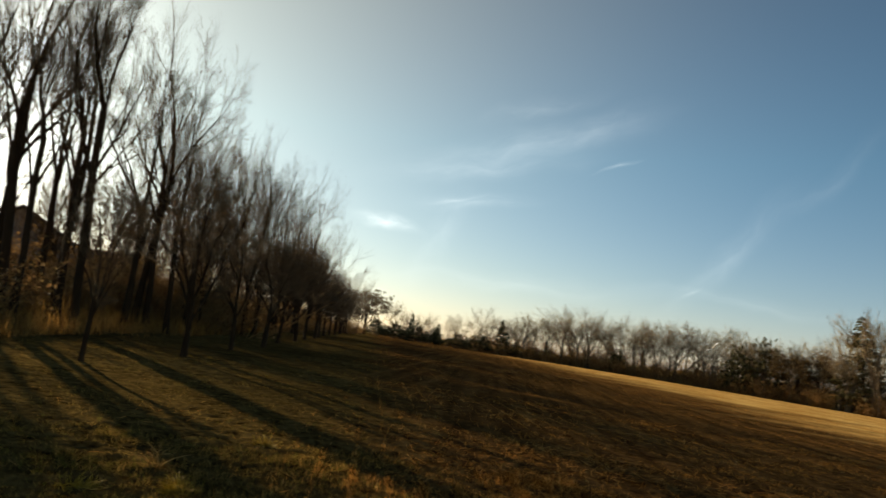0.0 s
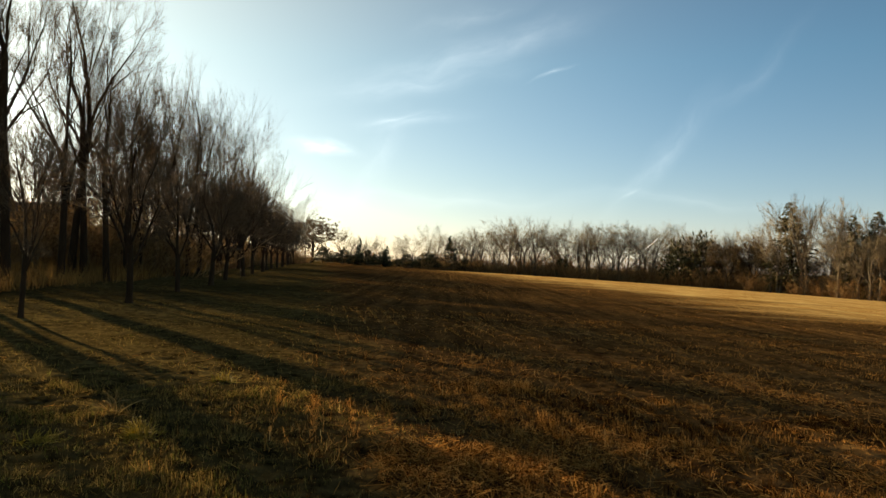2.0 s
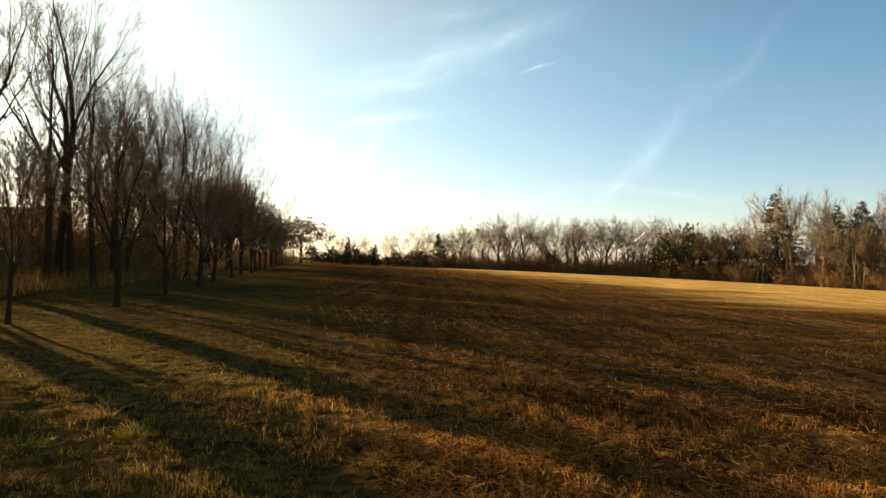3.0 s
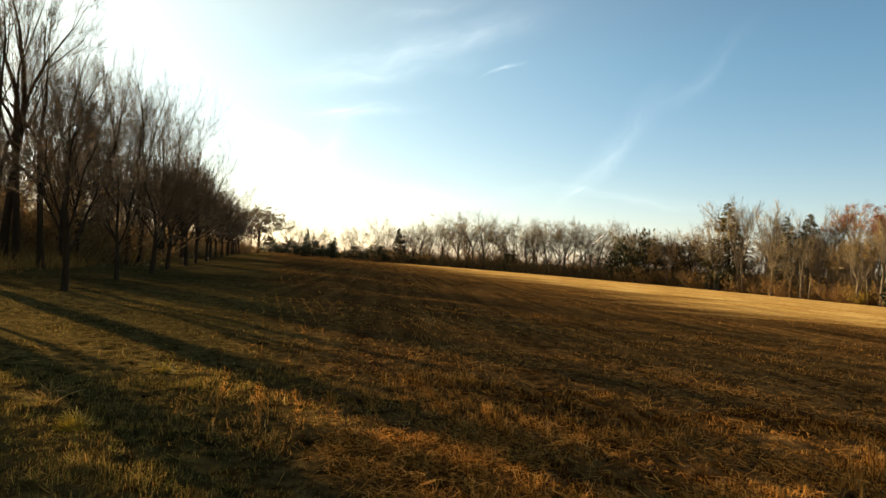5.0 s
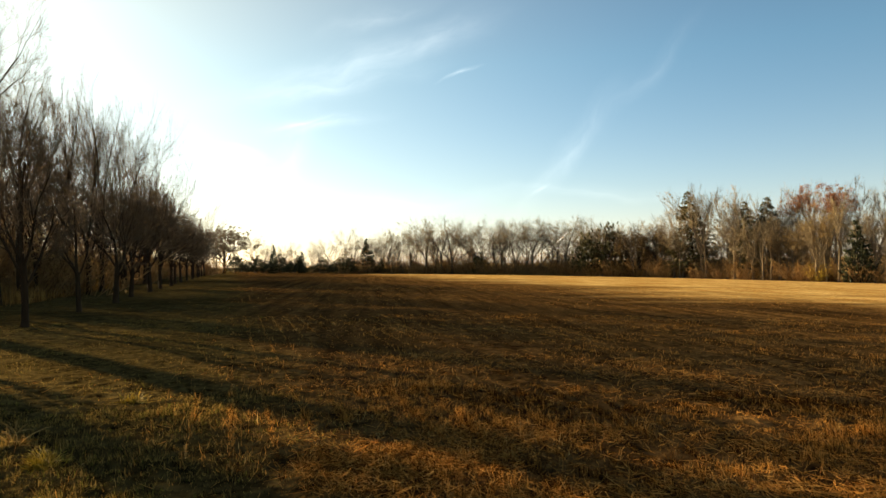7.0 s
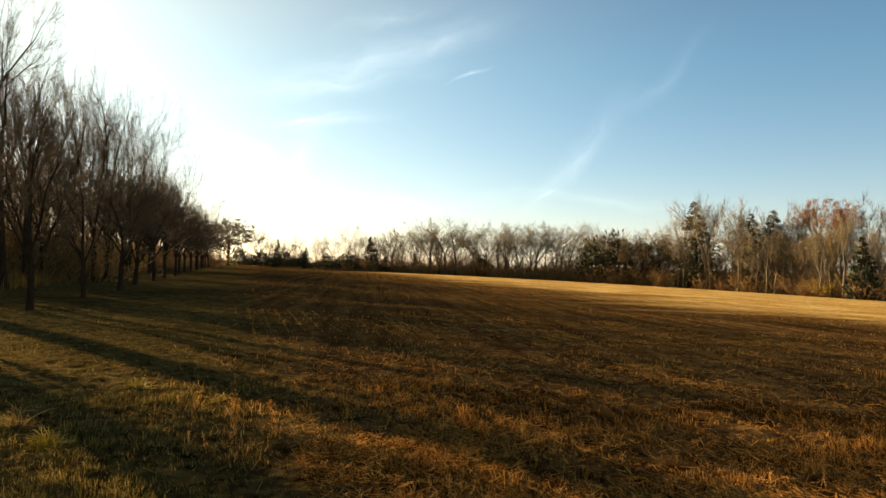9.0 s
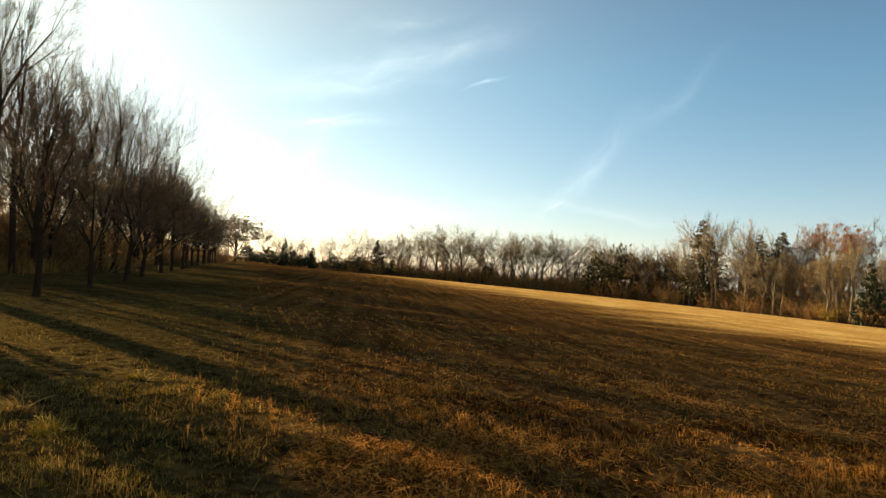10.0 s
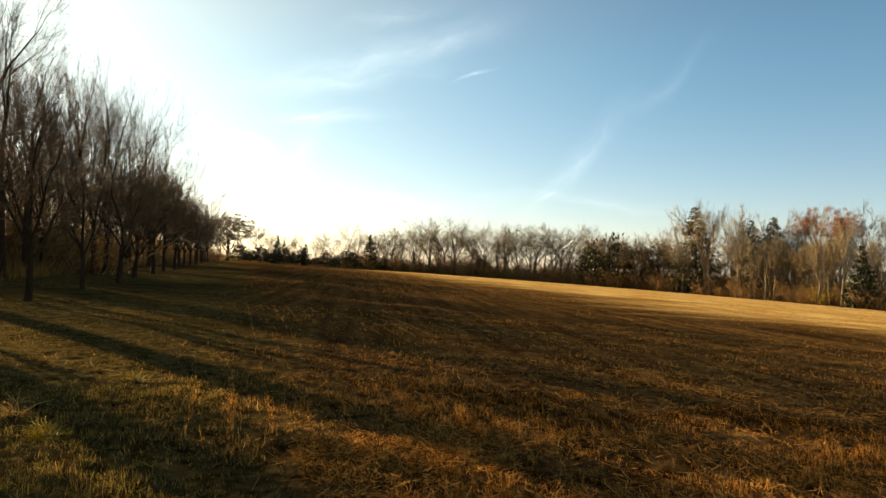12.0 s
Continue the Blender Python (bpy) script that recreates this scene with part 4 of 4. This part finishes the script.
for az, top, s in ((-10.4, 1.2, 1.1), (-9.5, 0.7, 1.3), (-8.7, 1.0, 1.1), (-7.8, 0.8, 1.0), (-6.9, 1.1, 1.0), (-6.0, 0.7, 1.1), (-5.4, 1.0, 0.9), (-4.4, 0.4, 1.2), (-3.5, 0.8, 0.9),
                   (-2.4, 0.7, 1.2), (-1.6, 1.0, 1.4), (-1.1, 0.8, 1.3), (1.4, 0.5, 1.2), (2.6, 0.4, 1.2), (9.6, 0.9, 1.0)):
    far_put(bushes, az, top, 0.5, 4.2, s)
for az, top, s in ((-7.6, 1.7, 0.6), (-5.3, 1.5, 0.6), (0.1, 2.1, 0.85)):
    far_put(cedars, az, top, 1.5, 5.5, s)
for az, top, s in ((18.9, 3.2, 0.62), (20.4, 3.0, 0.7)):
    far_put(bushes, az, top, 0.0, 4.2, s, label="tall dark pine with a rounded ragged crown")
for az, top, s in ((22.2, 2.3, 1.1), (24.0, 2.6, 1.0)):
    far_put(brown_trees, az, top, 0.5, 10.0, s)
far_put(spruces, 26.7, 5.35, 0.6, 13.8, 1.15)
far_put(spruces, 30.7, 4.6, 1.0, 13.3, 1.0)
far_put(spruces, 31.6, 4.4, 2.5, 13.3, 1.1)
far_put(edge_trees, 27.6, 5.9, -0.9, 11.2, 1.0)
far_put(edge_trees, 26.1, 5.0, -0.6, 11.2, 0.9)
far_put(edge_trees, 31.2, 5.0, -0.8, 11.2, 0.8)
far_put(cedars, 38.0, 3.4, -0.3, 5.8, 0.6)
for az, top in ((21.4, 3.2), (22.6, 3.4), (23.5, 3.7), (25.0, 4.3), (28.2, 5.6), (29.3, 5.2), (29.8, 4.8), (31.8, 5.0), (33.0, 5.2), (34.0, 5.5), (36.6, 5.4), (37.4, 5.5),
                (38.7, 5.2), (39.6, 5.4), (40.6, 5.2), (41.8, 5.4), (43.0, 5.2)):
    far_put(edge_trees, az, top, float(rng.uniform(2.5, 8)), 11.2, 0.9)
for az, top in ((25.6, 4.2), (28.0, 5.2), (30.0, 4.6), (32.0, 4.7), (20.0, 3.0), (37.0, 5.0), (22.4, 3.3)):
    far_put(edge_trees, az, top, -1.2, 11.2, 0.75)
for _ in range(26):
    az = float(depths.uniform(19.5, 45))
    far_put(edge_trees, az, float(depths.uniform(2.0, 3.9)) * (0.75 if az < 25 else 1.0), float(depths.uniform(-1.5, 5)), 11.2, 0.95)
far_put(russet_trees, 35.4, 5.3, 3.0, 12.0, 1.0)
far_put(russet_trees, 33.4, 5.2, 4.5, 12.0, 0.7)
for az, top in ((34.9, 4.6), (36.3, 4.0), (33.4, 3.6), (40.8, 4.2), (23.0, 3.0), (29.0, 3.4)):
    far_put(tan_trees, az, top, 1.5, 12.0, 0.95)
for _ in range(38):
    az = float(rng.uniform(-1, 44))
    x, y = edge_at(az, float(rng.uniform(8, 26)))
    back_trees.put(x, y, float(rng.uniform(0.65, 0.95)) * (1.0 if az < 20 else 1.2), 1.1)
for _ in range(70):
    az = float(rng.uniform(-4, 20)) if rng.uniform() < 0.45 else float(rng.uniform(18, 46))
    x, y = edge_at(az, float(rng.uniform(-1.0, 5.0)))
    far_shrubs.put(x, y, float(rng.uniform(0.6, 1.15)) * (0.85 if az < 18 else 1.0), 1.4)
spots = np.array([edge_at(float(a), float(d)) for a, d in zip(np.r_[rng.uniform(17, 47, 70), rng.uniform(-4, 17, 45)], rng.uniform(1, 10, 115))])
thicket("undergrowth", "rust-brown thicket filling the edge of the far wood", spots[:, 0], spots[:, 1], np.r_[rng.uniform(2.2, 4.4, 70), rng.uniform(2.8, 5.5, 45)], BRUSH, 93, twig_r=0.018, leaf=0.15, leafy=1.4)
spots = np.array([edge_at(float(a), float(d)) for a, d in zip(np.r_[rng.uniform(18, 47, 60), rng.uniform(-3, 18, 60)], rng.uniform(-3, 1.5, 120))])
thicket("undergrowth", "olive-brown brush and dead weeds along the field's far edge", spots[:, 0], spots[:, 1], np.r_[rng.uniform(1.5, 3.6, 60), rng.uniform(1.6, 4.0, 60)], BRUSH, 97, twig_r=0.017, leaf=0.15, leafy=1.4)
spots = np.array([edge_at(float(a), float(d)) for a, d in zip(np.r_[rng.uniform(-12, 18, 60), rng.uniform(17, 48, 60)], rng.uniform(10, 26, 120))])
thicket("undergrowth", "brown brush deep inside the far wood", spots[:, 0], spots[:, 1], rng.uniform(3.0, 6.0, 120), BRUSH, 95, stems=18, twig_r=0.03, leaf=0.24, leafy=1.0)
spots = np.array([edge_at(float(a), float(d)) for a, d in zip(np.r_[depths.uniform(18, 47, 70), depths.uniform(0, 18, 25)], depths.uniform(0, 7, 95))])
thicket("saplings", "grey-brown saplings and tall bare brush at the edge of the far wood", spots[:, 0], spots[:, 1], np.r_[depths.uniform(3.0, 6.5, 70), depths.uniform(2.5, 4.5, 25)],
        TWIG_PALE, 98, stems=16, twig_r=0.014, leaf=0.12, leafy=0.3)
x, y = edge_at(35.6, -1.5)
yellow_shrub.put(x, y, 0.9)


# ---- weeds under the wood ----
def weed_strip():
    rng = np.random.default_rng(8)
    n = 26000
    y = rng.uniform(12, 75, n)
    x = row_x(y) - 3.2 - np.abs(rng.normal(size=n)) * 1.6 - np.where(y < 30, 1.0, 0)
    x, y = clumped(rng, x, y, 2.0, 0.25)
    n = len(x)
    blades("dry_weeds", "knee-high dry golden weeds beneath the bare trees", x, y, rng.uniform(0.18, 0.65, n) * (0.4 + patchy(x, y, 3.0)), rng.uniform(0.005, 0.014, n), 0.45, WEEDS, 9, "weeds")


def weed_bank():
    """Chest-high dead stalks in a broad band between the planted row and the wood."""
    rng = np.random.default_rng(18)
    n = 17000
    y = 16 + 60 * rng.uniform(0, 1, n) ** 1.3
    x = row_x(y) - 3.2 - rng.uniform(0, 1, n) ** 0.6 * 6.5 - np.where(y < 24, 1.2, 0)
    x, y = clumped(rng, x, y, 4.0, 0.12)
    n = len(x)
    blades("tall_weeds", "chest-high golden dead weeds between the planted row and the wood", x, y, rng.uniform(0.3, 1.3, n) * (0.35 + 0.75 * patchy(x, y, 3.0)),
           rng.uniform(0.004, 0.011, n), 0.38, WEEDS, 19, "weeds")


weed_strip()
weed_bank()


def grass_tuft(x, y, h, n, seed, label, mat, wide):
    rng = np.random.default_rng(seed)
    w = Wood()
    a = rng.uniform(0, 2 * np.pi, n)
    start = np.stack([np.cos(a), np.sin(a), 0 * a], 1) * rng.uniform(0, wide, (n, 1)) * rng.uniform(0.3, 1.2, (n, 1))
    out = np.stack([np.cos(a) * 0.5, np.sin(a) * 0.5, np.ones(n)], 1) + rng.normal(size=(n, 3)) * 0.35 + [0.15, -0.1, 0]
    out /= np.linalg.norm(out, axis=1, keepdims=True)
    pts = arc(rng, start, out, h * rng.uniform(0.35, 1.1, n), 4, 0.2, -0.22)
    w.tubes(pts, 0.0035 * np.array([1, 1, 0.8, 0.6, 0])[None] * np.ones((n, 1)), 3, tip=True)
    me = w.mesh("grass_tuft")
    me.materials.append(mat)
    ob = tagged(new("grass_tuft", me), label, "grass")
    ob.location = on_ground(x, y, 0.01)
    return ob


grass_tuft(-3.05, 6.4, 0.34, 24, 1, "pale dry arching tuft of tall grass", STRAW_PALE, 0.06)
grass_tuft(-3.3, 7.0, 0.22, 20, 3, "pale dry arching tuft of tall grass", STRAW_PALE, 0.07)
grass_tuft(-2.55, 5.85, 0.2, 190, 2, "yellow-green tuft of grass in the mown strip", TUFT_GREEN, 0.17)
grass_tuft(-2.7, 8.5, 0.17, 110, 4, "yellow-green tuft of grass in the mown strip", TUFT_GREEN, 0.15)
grass_tuft(-3.2, 5.5, 0.15, 120, 6, "yellow-green tuft of grass in the mown strip", TUFT_GREEN, 0.2)


# ---- houses behind the wood ----
def block(bm, x0, x1, y0, y1, z0, z1):
    m = Matrix.Translation(((x0 + x1) / 2, (y0 + y1) / 2, (z0 + z1) / 2)) @ Matrix.Diagonal((x1 - x0, y1 - y0, z1 - z0, 1))
    bmesh.ops.create_cube(bm, size=1, matrix=m)
    return bm


def house(x, y, turn, length, depth, eaves, ridge, label):
    ob = thing("house", label, "house", "houses behind the wood")
    bm = block(bmesh.new(), -length / 2, length / 2, -depth / 2, depth / 2, -0.5, eaves)
    for sx in (-1, 1):
        a = sx * length / 2
        vs = [bm.verts.new(c) for c in ((a, -depth / 2, eaves), (a, depth / 2, eaves), (a, 0, ridge),
                                        (a - sx * 0.2, -depth / 2, eaves), (a - sx * 0.2, depth / 2, eaves), (a - sx * 0.2, 0, ridge))]
        for f in ((0, 1, 2), (3, 5, 4), (0, 2, 5, 3), (1, 4, 5, 2), (0, 3, 4, 1)):
            bm.faces.new([vs[i] for i in f])
    part("wall", bm, SIDING, ob)
    bm = bmesh.new()
    for sy in (-1, 1):
        c = [(-length / 2 - 0.4, sy * (depth / 2 + 0.4), eaves - 0.15), (length / 2 + 0.4, sy * (depth / 2 + 0.4), eaves - 0.15),
             (length / 2 + 0.4, 0, ridge + 0.08), (-length / 2 - 0.4, 0, ridge + 0.08)]
        lo = [bm.verts.new(p) for p in c]
        hi = [bm.verts.new((p[0], p[1], p[2] + 0.18)) for p in c]
        for f in ((lo[0], lo[1], lo[2], lo[3]), (hi[3], hi[2], hi[1], hi[0])):
            bm.faces.new(f)
        for i in range(4):
            bm.faces.new((lo[i], hi[i], hi[(i + 1) % 4], lo[(i + 1) % 4]))
    roof = part("roof", bm, SHINGLE, ob)
    part("chimney", block(bmesh.new(), length * 0.2, length * 0.2 + 0.8, -0.3, 0.4, ridge - 0.6, ridge + 0.9), SIDING, roof)
    for i in range(4):
        cx = -length / 2 + (i + 0.5) * length / 4
        win = part("window", block(bmesh.new(), cx - 0.6, cx + 0.6, -depth / 2 - 0.06, -depth / 2 + 0.04, 1.0, 2.4), TRIM, ob)
        part("pane", block(bmesh.new(), cx - 0.5, cx + 0.5, -depth / 2 - 0.075, -depth / 2 - 0.064, 1.1, 2.3), GLASS, win)
    ob.matrix_basis = Matrix.Translation(on_ground(x, y)) @ Matrix.Rotation(radians(turn), 4, "Z")
    return ob


house(-40.0, 52.4, 127.4, 12, 8.4, 4.0, 6.5, "brown gabled house half hidden behind bare trees")
house(-36.2, 60.9, 30.0, 6.0, 7, 2.7, 4.7, "low brown house half hidden behind bare trees")


# ---- the model glider ----
def glider(where, roll, pitch, yaw, span=1.25):
    ob = thing("model_glider", "white foam model glider with wing panels dark as if backlit, banking above the field", "model aircraft")
    half = span / 2
    for s in (-1, 1):
        bm = bmesh.new()
        profile = ((0.10, 0.0), (0.06, 0.016), (-0.02, 0.018), (-0.10, 0.0), (-0.02, -0.006), (0.06, -0.008))
        rings = []
        for f, chord, sweep, rise in ((0.06, 1.0, 0.0, 0.0), (0.65, 0.95, -0.02, 0.03), (0.93, 0.7, -0.06, 0.06), (1.0, 0.35, -0.09, 0.07)):
            rings.append([bm.verts.new((s * f * half, px * chord + sweep, pz * chord + rise)) for px, pz in profile])
        for a, b in zip(rings, rings[1:]):
            for i in range(6):
                bm.faces.new((a[i], a[(i + 1) % 6], b[(i + 1) % 6], b[i]))
        bm.faces.new(rings[0]), bm.faces.new(rings[-1][::-1])
        wing = part("wing", bm, FOAM, ob)
        # thin panel beneath; its dark tone is the backlit underside put into colour
        part("wing_panel", block(bmesh.new(), min(s * half * 0.1, s * half * 0.6), max(s * half * 0.1, s * half * 0.6), -0.06, 0.06, -0.016, -0.002), PANEL_BACKLIT, wing)
        part("winglet", block(bmesh.new(), s * half * 0.66 - 0.02, s * half * 0.66 + 0.02, -0.12, 0.08, 0.045, 0.075), FOAM, wing)
    bm = bmesh.new()
    rings = []
    for yy, r in ((0.22, 0.012), (0.18, 0.04), (0.05, 0.05), (-0.1, 0.045), (-0.22, 0.02)):
        rings.append([bm.verts.new((r * math.cos(a * math.pi / 4), yy, r * 0.9 * math.sin(a * math.pi / 4))) for a in range(8)])
    for a, b in zip(rings, rings[1:]):
        for i in range(8):
            bm.faces.new((a[i], a[(i + 1) % 8], b[(i + 1) % 8], b[i]))
    bm.faces.new(rings[0]), bm.faces.new(rings[-1][::-1])
    part("fuselage", bm, AMBER, ob)
    ob.matrix_basis = pose(*where, pitch, roll, yaw)
    return ob


glider((17.2, 57.4, 3.65), -42, 5, -17)
